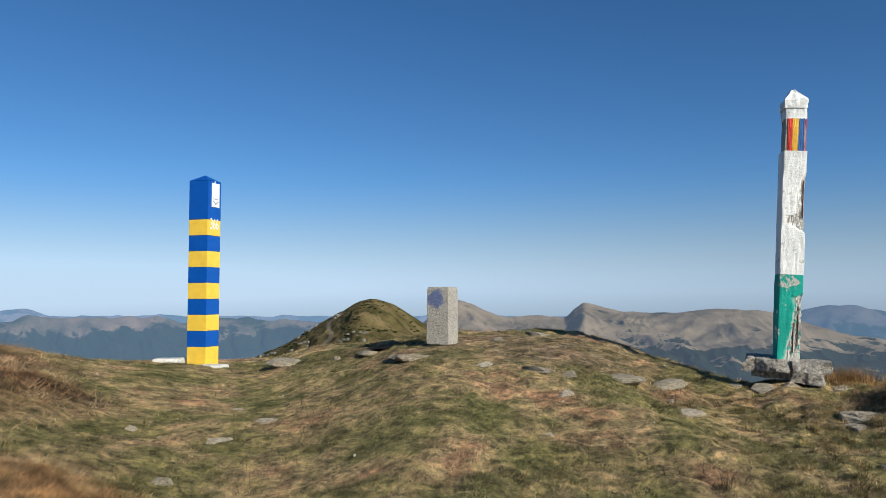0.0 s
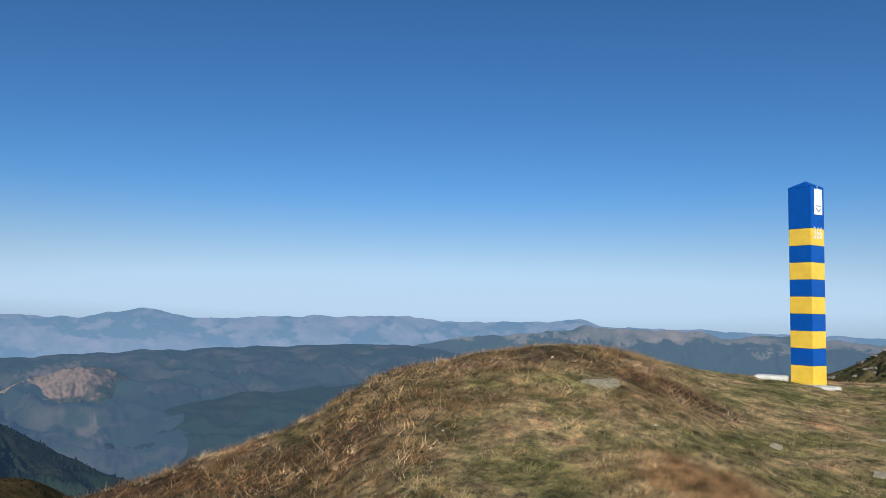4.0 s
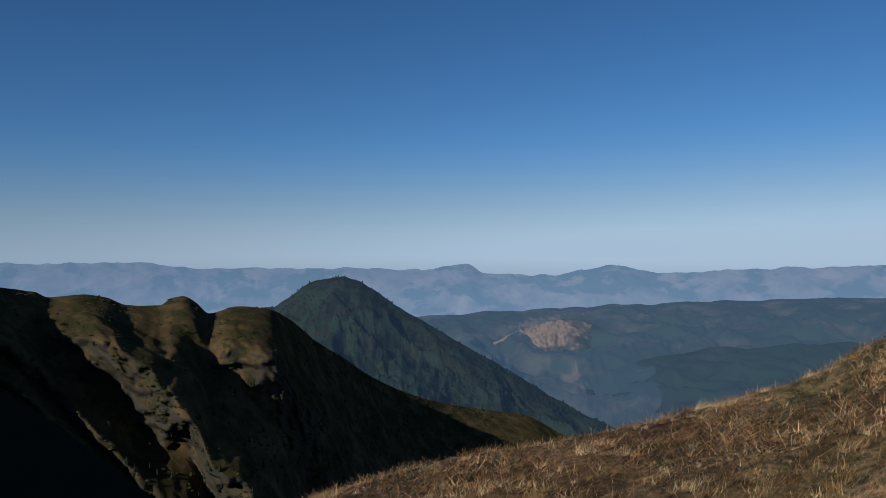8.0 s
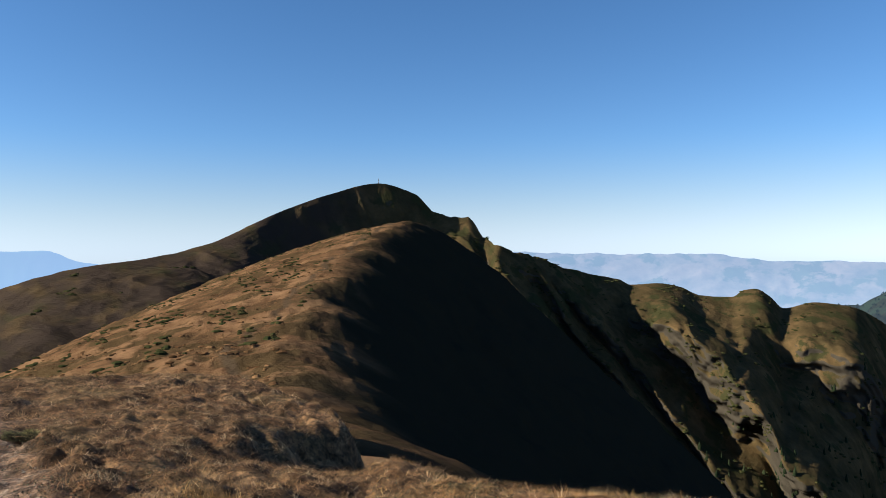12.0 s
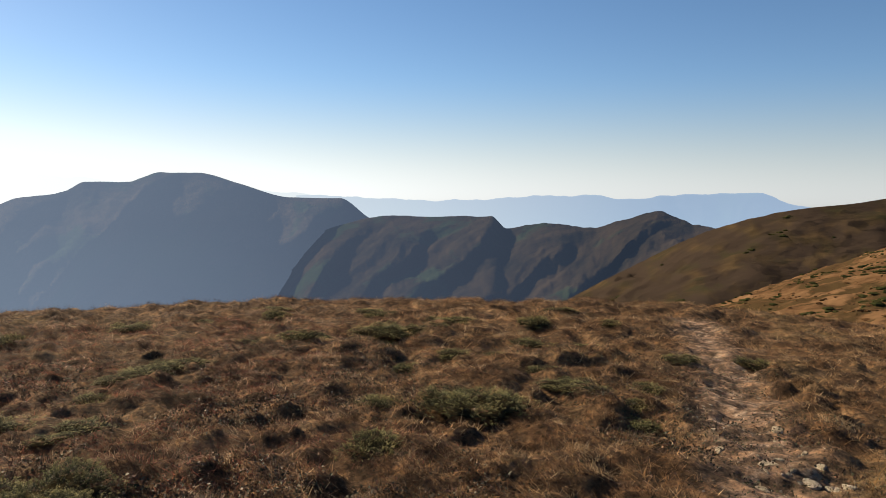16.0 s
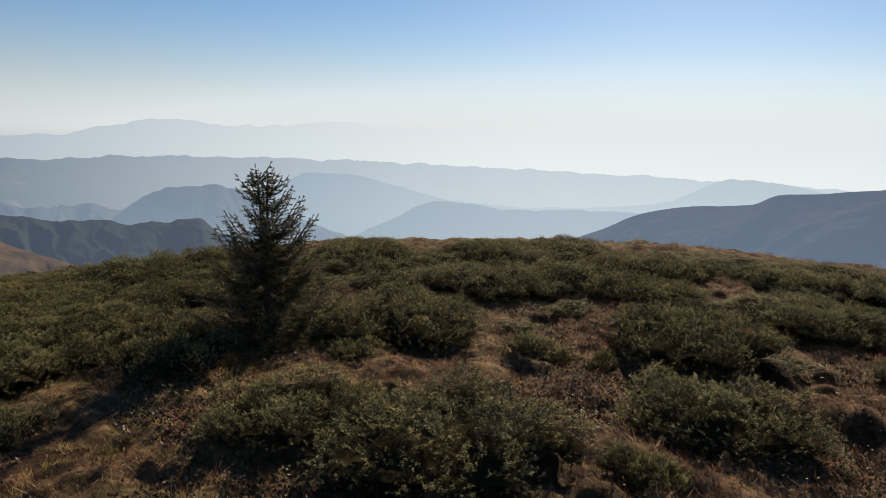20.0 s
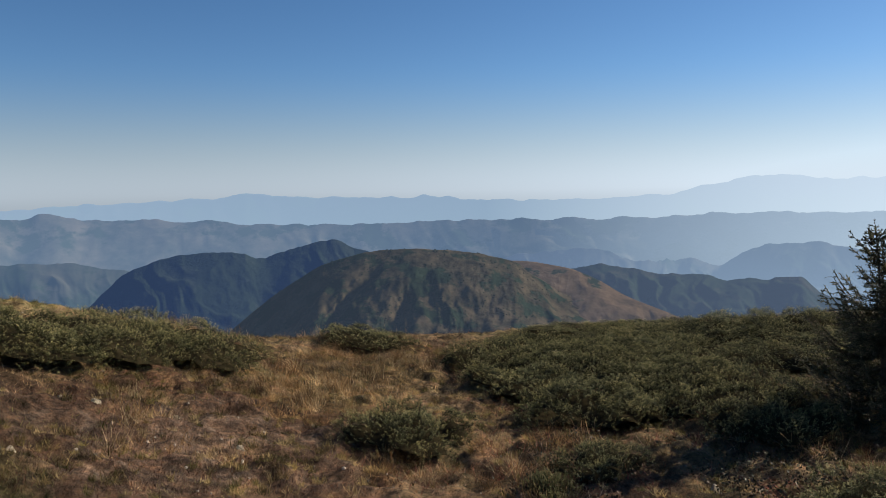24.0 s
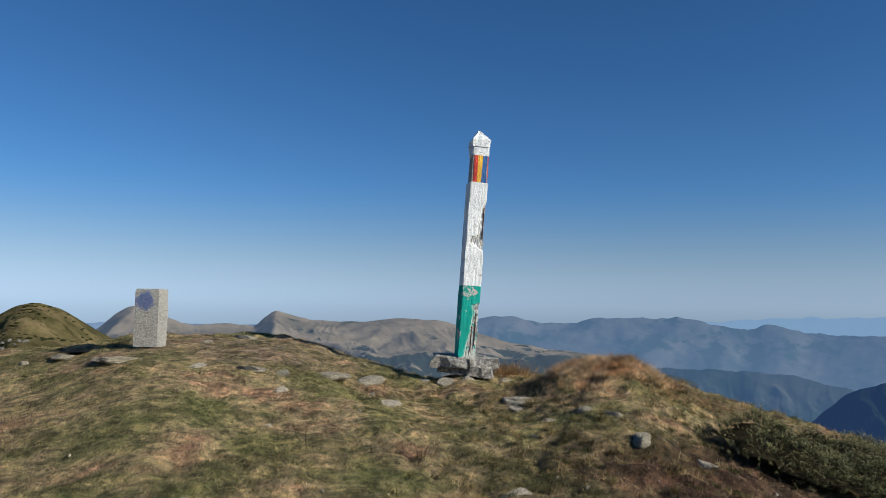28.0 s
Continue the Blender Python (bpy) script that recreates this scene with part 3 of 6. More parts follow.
summit = ridge("summit_ridge", "steep rocky summit with dark crags and heath", [(56, 1300, -18), (61, 1260, -16), (66.4, 1220, -13.7), (69.7, 1180, -12.1), (72.3, 1140, -11.75), (75.8, 1080, -11.2), (78.8, 1020, -10.3), (81.7, 950, -8.9), (83.5, 900, -7.6), (85.8, 830, -6.1), (87.6, 770, -4.5), (89.2, 720, -3.6), (91.6, 700, -3.3), (93.6, 685, -3.75), (94.5, 676, -2.9), (95.4, 672, -2.4), (96.2, 668, -2.5), (97, 662, -3.0), (99.2, 655, -2.9), (100.6, 648, -2.3), (102.2, 640, -2.0), (104.2, 630, -2.1), (105, 620, -1.75), (107.2, 590, -1.3), (109.4, 560, -0.7), (111.6, 540, 0.1), (114.3, 510, 0.95), (115.3, 530, 1.6), (116.5, 535, 3.0), (118, 535, 3.3), (119.3, 535, 3.65), (120.8, 530, 5.0), (123.6, 520, 5.85), (127.4, 500, 5.0), (131.7, 470, 3.4), (136.4, 430, 1.2), (140.5, 400, 0.15), (145, 385, -0.5), (150.2, 400, -2.0), (156, 420, -5), (163, 440, -9)],
      [(56, 900, -25), (76, 800, -24), (84, 640, -23), (90, 500, -22), (94, 460, -22), (100, 440, -20), (106, 420, -18), (112, 420, -13), (118, 470, -7), (122, 480, -4), (127, 465, -2.5), (130.5, 435, -2.5), (134, 330, -4.5), (140, 210, -8), (150, 180, -10), (163, 170, -13)], CRAG, 640, 200, gully=[(56, 3), (118, 5), (124, 8), (131, 5), (138, 3), (163, 3)], size=60, lean=42, jag=2.6, back=0.3, seed=6, fine=3, rugged=2.2, until=121, spur=(1.05, 0.5), spurs=[(30, 0), (58, 10), (72, 12), (80, 0), (90.3, 82), (102.2, 88), (110.2, 26), (112.8, 20), (115.4, 15), (119, 8), (124, 0), (170, 0)])

sa, se = seen("summit_ridge")
painted(summit, np.clip((sa % 360 - 123) / 5, 0, 1) * np.clip(0.9 + 0.8 * fbm(sa / 2, se / 1.5, 4, 17), 0.4, 1))

# far mountains behind the valleys
FIR = (0.02, 0.03, 0.018)


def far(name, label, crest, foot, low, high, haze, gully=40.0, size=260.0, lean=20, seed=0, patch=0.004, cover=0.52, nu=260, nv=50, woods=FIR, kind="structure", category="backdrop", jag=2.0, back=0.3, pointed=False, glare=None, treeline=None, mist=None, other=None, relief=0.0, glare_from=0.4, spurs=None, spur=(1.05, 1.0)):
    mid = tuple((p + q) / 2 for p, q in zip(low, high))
    # haze, glare and mist make the slope itself emit the colour of the air
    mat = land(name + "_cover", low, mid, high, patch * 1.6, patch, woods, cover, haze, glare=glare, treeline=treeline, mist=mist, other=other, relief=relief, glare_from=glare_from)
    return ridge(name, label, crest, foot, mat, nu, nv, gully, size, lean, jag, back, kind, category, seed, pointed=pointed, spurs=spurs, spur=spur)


far("cone_mountain", "steep forested cone-shaped mountain", [(95, 1950, -5), (91.5, 1950, -3.5), (88.8, 1950, -3.4), (87.5, 1930, -2.6), (86.2, 1910, -1.6), (84.8, 1900, -1.35), (83.5, 1890, -1.2), (82.4, 1880, -1.6), (81.3, 1870, -2.2), (79.5, 1830, -3.6), (76.5, 1780, -5.4), (73.5, 1730, -7.2), (70.5, 1690, -8.9), (68, 1650, -10.4), (65.5, 1600, -11.8), (62.5, 1530, -13.1), (58, 1480, -17)],
    [(58, 1000, -22), (95, 1000, -22)], (0.010, 0.014, 0.009), (0.024, 0.026, 0.015), (0.013, 0.020, 0.032), 26, 120, 25, 21, 0.012, 0.5, 420, 120, category="mountain", kind="structure", jag=3, pointed=True, spurs=[(20, 0), (50, 40), (60, 40), (68, 50), (75, 50), (83.5, 70), (90, 40), (100, 30), (130, 0)], spur=(0.9, 0.5), relief=5)
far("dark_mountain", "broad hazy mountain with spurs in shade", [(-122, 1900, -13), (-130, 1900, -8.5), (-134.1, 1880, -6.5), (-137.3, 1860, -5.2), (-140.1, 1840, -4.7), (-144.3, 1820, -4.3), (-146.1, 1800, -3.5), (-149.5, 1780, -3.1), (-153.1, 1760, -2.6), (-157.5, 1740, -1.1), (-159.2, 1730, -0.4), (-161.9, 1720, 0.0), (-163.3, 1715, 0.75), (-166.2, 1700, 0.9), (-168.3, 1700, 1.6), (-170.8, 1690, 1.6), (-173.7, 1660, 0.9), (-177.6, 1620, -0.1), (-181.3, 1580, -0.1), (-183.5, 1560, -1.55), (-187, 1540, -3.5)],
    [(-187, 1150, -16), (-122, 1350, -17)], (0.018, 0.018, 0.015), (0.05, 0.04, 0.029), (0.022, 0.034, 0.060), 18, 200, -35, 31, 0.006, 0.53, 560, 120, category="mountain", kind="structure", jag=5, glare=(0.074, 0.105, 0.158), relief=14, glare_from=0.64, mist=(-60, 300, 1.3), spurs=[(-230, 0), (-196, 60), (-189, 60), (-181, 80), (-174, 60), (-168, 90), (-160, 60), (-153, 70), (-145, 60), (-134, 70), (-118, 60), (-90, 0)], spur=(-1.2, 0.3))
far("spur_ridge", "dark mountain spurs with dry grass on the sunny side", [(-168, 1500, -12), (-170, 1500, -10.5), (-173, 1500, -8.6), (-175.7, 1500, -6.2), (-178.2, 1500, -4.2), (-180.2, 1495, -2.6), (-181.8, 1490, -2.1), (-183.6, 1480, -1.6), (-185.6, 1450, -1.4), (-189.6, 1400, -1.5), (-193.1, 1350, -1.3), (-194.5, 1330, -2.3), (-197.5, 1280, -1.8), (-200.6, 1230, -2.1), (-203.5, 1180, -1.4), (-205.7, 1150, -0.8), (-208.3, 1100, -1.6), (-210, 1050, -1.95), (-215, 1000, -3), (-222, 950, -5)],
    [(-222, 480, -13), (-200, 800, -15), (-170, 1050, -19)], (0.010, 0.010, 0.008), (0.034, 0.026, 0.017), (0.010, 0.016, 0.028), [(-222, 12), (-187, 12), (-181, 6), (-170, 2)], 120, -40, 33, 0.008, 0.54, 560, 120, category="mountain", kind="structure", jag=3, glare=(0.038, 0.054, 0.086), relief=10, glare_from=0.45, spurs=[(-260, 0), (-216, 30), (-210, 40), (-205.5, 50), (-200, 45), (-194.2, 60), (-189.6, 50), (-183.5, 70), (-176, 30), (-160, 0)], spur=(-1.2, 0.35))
far("bald_hill", "rounded brown hill with heath and scattered firs", [(-52, 1560, -17), (-58, 1560, -12), (-61.8, 1540, -8.9), (-65.2, 1520, -6.6), (-67.5, 1510, -5.5), (-70.5, 1500, -4.7), (-74.1, 1500, -4.5), (-78.1, 1510, -4.8), (-82, 1530, -5.6), (-83.8, 1550, -6.8), (-85.9, 1570, -8.1), (-88, 1580, -9.0), (-91, 1600, -12), (-96, 1600, -17)],
    [(-52, 1000, -21), (-96, 1000, -21)], (0.024, 0.023, 0.015), (0.085, 0.067, 0.042), (0.018, 0.024, 0.034), 9, 90, -25, 41, 0.016, 0.52, 420, 120, category="mountain", kind="structure", relief=6, spurs=[(-130, 0), (-97, 30), (-88, 35), (-81, 30), (-76, 35), (-70.5, 30), (-65, 35), (-56, 30), (-20, 0)], spur=(-1.0, 0.35))
far("tan_spur", "sunlit spur of dry grass below the bald hill", [(-74, 1720, -7.0), (-78, 1720, -5.9), (-82, 1720, -5.55), (-84.2, 1720, -5.75), (-86.2, 1700, -6.1), (-88.7, 1680, -7.1), (-90.8, 1650, -8.3), (-94.6, 1620, -9.7), (-99, 1600, -11.5)],
    [(-74, 1250, -16), (-99, 1250, -16)], (0.06, 0.042, 0.025), (0.125, 0.086, 0.052), (0.026, 0.033, 0.046), 9, 100, -20, 42, 0.014, 0.56, 260, 80, category="mountain", kind="structure", relief=5, spurs=[(-120, 0), (-98, 30), (-91, 30), (-86, 30), (-80, 30), (-60, 0)], spur=(-0.8, 0.3))
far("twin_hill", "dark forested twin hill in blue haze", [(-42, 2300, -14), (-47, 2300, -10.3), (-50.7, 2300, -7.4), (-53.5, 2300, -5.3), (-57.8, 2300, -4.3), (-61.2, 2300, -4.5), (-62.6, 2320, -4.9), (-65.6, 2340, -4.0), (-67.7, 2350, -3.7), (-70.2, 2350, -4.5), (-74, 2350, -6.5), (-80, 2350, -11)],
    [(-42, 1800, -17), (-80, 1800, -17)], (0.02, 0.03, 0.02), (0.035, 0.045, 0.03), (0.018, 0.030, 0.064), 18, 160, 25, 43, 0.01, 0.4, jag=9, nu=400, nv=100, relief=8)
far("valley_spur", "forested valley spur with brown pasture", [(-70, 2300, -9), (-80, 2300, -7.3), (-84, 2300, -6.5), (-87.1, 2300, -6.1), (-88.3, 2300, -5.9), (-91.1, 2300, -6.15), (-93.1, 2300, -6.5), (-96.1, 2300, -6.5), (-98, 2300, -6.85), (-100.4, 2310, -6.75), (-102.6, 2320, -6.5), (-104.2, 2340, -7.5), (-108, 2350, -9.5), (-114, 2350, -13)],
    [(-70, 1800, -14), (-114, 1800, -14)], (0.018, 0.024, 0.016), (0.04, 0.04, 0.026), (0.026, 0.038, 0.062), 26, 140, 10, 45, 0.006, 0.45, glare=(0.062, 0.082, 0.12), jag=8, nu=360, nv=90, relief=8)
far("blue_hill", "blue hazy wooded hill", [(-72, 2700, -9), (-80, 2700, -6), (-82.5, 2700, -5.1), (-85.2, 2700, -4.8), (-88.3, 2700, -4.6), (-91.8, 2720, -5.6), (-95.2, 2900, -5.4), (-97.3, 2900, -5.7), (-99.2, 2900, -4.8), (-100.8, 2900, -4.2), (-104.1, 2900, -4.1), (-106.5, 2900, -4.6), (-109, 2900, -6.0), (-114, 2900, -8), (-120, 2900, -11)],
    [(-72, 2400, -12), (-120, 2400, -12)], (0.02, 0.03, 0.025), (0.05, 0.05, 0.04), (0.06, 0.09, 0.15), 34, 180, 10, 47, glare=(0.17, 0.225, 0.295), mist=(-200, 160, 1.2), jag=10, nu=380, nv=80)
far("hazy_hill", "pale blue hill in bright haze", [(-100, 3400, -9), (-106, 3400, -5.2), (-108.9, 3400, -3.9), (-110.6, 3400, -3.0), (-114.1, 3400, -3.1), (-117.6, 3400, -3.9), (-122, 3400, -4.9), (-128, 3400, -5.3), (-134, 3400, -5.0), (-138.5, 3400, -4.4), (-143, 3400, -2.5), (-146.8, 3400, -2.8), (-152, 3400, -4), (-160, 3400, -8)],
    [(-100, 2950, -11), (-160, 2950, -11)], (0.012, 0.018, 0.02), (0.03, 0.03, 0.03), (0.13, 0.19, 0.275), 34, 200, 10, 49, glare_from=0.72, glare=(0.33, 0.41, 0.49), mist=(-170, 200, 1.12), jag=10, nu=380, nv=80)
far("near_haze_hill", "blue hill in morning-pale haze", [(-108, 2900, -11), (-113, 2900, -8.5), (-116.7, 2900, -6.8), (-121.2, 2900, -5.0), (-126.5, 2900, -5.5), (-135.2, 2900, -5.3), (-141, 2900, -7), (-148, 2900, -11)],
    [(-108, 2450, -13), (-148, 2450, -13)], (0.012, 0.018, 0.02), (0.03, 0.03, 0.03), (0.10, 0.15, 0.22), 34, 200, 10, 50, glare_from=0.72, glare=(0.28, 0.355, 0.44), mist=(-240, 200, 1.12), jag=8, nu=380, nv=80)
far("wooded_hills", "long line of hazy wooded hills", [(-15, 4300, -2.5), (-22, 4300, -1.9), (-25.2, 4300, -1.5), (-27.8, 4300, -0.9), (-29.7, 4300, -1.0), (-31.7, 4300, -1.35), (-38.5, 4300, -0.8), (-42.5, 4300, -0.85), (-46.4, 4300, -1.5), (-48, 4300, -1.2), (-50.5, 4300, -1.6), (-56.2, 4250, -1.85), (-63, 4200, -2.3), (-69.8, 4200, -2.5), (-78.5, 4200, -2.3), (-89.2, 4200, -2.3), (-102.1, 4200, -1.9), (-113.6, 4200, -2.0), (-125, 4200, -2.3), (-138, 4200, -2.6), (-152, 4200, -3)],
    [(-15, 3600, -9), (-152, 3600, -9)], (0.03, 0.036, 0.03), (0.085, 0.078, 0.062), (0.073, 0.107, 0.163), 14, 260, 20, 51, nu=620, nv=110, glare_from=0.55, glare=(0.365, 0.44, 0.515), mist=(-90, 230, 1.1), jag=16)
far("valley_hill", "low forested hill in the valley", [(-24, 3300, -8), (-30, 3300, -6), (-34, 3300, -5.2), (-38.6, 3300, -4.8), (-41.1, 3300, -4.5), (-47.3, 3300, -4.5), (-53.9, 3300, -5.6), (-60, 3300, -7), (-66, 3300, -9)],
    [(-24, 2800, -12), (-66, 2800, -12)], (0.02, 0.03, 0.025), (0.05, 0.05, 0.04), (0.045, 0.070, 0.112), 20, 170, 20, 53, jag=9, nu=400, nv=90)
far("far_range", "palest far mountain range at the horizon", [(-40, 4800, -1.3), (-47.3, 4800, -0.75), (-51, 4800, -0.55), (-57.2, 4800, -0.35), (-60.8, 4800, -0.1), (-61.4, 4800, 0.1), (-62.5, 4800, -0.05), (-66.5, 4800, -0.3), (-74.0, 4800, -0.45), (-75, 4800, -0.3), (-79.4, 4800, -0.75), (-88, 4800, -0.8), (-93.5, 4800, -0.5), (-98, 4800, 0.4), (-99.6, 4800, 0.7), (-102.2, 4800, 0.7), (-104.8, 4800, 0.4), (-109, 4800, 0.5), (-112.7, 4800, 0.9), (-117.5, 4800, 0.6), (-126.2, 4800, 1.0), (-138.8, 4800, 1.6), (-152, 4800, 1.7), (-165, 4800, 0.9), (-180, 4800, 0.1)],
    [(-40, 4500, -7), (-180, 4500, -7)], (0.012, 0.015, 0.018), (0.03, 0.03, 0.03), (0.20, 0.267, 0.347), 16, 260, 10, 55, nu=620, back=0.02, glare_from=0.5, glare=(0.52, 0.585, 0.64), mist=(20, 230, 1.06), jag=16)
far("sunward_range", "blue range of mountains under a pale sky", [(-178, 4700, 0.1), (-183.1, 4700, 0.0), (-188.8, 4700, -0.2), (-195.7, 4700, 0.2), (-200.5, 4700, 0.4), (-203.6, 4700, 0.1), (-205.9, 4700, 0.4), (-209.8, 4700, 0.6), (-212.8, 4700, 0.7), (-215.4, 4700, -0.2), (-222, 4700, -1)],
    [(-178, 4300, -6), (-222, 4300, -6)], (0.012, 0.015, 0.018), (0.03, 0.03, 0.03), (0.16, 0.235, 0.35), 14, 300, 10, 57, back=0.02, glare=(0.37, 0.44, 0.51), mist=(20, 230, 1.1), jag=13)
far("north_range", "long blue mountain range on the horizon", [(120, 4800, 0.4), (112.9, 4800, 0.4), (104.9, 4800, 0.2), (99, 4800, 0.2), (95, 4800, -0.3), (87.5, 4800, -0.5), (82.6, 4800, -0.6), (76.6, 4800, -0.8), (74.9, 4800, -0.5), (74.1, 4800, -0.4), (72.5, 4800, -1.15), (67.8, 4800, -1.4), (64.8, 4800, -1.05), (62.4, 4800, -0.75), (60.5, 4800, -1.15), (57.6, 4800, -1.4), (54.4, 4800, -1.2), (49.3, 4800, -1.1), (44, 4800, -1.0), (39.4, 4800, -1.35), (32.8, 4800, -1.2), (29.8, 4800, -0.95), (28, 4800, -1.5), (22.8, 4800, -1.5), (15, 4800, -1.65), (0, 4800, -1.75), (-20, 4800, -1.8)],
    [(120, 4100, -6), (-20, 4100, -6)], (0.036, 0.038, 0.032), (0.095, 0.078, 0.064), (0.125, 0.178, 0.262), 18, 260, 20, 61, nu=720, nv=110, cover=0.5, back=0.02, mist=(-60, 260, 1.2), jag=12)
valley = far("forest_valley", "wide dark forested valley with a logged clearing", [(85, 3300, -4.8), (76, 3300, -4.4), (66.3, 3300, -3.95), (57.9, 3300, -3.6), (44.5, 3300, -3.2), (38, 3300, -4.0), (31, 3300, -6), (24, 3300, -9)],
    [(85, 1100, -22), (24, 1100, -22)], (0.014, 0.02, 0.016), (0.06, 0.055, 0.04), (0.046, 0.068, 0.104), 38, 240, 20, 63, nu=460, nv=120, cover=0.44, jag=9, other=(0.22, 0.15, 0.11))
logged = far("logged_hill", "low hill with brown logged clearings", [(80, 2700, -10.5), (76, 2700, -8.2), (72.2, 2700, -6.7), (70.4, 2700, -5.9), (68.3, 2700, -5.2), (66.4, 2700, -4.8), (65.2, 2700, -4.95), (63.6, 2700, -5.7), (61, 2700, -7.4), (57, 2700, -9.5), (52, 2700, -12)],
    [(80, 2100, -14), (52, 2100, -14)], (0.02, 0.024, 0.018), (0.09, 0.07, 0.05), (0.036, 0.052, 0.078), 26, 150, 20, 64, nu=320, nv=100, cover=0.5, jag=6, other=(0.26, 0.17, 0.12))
la, le = seen("logged_hill")
clear = 1.5 - np.hypot((la - 68.6 + 0.8 * (le + 6)) / 2.4, (le + 6.1) / 0.9) + 0.9 * fbm(la * 1.4, le * 2.2, 4, 15)
painted(logged, np.clip(1.6 * clear, 0, 0.62) * np.clip(0.75 + 0.8 * fbm(la * 4, le * 3, 3, 16), 0.2, 1))
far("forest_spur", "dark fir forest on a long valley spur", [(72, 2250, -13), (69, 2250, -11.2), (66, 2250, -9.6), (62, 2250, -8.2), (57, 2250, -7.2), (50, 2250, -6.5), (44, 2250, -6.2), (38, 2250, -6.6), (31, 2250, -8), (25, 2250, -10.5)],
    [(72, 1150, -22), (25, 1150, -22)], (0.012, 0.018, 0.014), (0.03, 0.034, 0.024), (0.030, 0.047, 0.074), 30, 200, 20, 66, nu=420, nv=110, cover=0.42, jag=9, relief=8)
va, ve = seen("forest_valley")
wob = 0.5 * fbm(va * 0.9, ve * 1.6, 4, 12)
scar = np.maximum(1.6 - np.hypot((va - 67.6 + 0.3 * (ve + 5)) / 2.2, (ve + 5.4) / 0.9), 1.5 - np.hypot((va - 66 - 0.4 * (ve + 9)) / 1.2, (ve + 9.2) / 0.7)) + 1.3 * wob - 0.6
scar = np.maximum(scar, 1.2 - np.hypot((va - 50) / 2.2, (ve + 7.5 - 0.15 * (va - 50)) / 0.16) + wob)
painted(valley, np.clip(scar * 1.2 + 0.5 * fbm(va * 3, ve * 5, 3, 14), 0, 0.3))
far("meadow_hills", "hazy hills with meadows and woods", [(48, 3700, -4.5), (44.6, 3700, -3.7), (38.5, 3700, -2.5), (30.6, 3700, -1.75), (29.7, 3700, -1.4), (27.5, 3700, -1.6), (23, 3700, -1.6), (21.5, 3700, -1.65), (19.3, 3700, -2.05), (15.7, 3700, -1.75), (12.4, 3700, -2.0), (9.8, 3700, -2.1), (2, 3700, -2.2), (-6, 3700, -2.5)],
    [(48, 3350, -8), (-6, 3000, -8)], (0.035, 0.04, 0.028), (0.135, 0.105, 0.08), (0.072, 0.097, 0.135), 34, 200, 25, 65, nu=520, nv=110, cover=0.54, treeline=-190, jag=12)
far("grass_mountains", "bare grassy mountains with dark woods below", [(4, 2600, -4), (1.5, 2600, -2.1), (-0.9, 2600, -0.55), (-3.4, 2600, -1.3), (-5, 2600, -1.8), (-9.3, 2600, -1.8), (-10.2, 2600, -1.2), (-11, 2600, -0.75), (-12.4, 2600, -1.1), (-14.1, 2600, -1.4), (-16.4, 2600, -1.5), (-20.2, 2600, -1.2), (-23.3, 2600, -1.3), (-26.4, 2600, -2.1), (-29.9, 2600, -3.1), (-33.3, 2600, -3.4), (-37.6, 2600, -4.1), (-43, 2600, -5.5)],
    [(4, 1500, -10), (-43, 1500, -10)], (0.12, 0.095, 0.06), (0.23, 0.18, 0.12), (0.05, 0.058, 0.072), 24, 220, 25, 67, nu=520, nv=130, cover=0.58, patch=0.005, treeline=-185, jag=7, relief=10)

def strewn(name, label, surface, n, width, height, material, seed, keep, category, tall=False):
    """Many small far shrubs, boulders or firs on a slope, as one thing."""
    rnd = np.random.default_rng(seed)
    x, y, z = (q.ravel() for q in surfaces[surface])
    k = rnd.integers(0, len(x), n * 6)
    k = k[keep(np.degrees(np.arctan2(-x[k], y[k])) % 360, np.hypot(x[k], y[k]), z[k])][:n]
    m = len(k)
    w, h = width * rnd.uniform(0.5, 1.5, m), height * rnd.uniform(0.6, 1.3, m)
    a0 = rnd.uniform(0, 6.28, m)
    rows = []
    levels = ((1.0, 0.0), (0.62, 0.42), (0.3, 0.72)) if tall else ((1.0, -0.15), (0.95, 0.45), (0.55, 0.9))
    for rad, up in levels:
        for j in range(6):
            a = a0 + j * 1.0472
            rj = w / 2 * rad * rnd.uniform(0.75, 1.25, m)
            rows.append(np.stack([x[k] + np.cos(a) * rj, y[k] + np.sin(a) * rj, z[k] + h * up * rnd.uniform(0.85, 1.15, m)], -1))
    rows.append(np.stack([x[k], y[k], z[k] + h], -1))
    v = np.stack(rows, 1)
    f = []
    for lv in (0, 6):
        for j in range(6):
            p, q = lv + j, lv + (j + 1) % 6
            f += [[p, q, q + 6], [p, q + 6, p + 6]]
    f += [[12 + j, 12 + (j + 1) % 6, 18] for j in range(6)]
    f = np.array(f)[None] + 19 * np.arange(m)[:, None, None]
    return tagged(new(name, mesh_of(name, v.reshape(-1, 3), f.reshape(-1, 3), material)), label, category, kind="stuff")


SCRUB = land("scrub", (0.018, 0.022, 0.009), (0.032, 0.036, 0.014), (0.06, 0.05, 0.02), 0.5, 0.3, (0.02, 0.022, 0.01), 0.6)
TUSSOCK = land("far_tussocks", (0.05, 0.028, 0.013), (0.10, 0.055, 0.026), (0.17, 0.10, 0.048), 0.4, 0.3, (0.05, 0.034, 0.016), 0.6)
OUTCROP = land("outcrop", (0.10, 0.09, 0.075), (0.19, 0.17, 0.145), (0.29, 0.265, 0.23), 0.3, 0.3, (0.06, 0.055, 0.04), 0.6, relief=0.5)
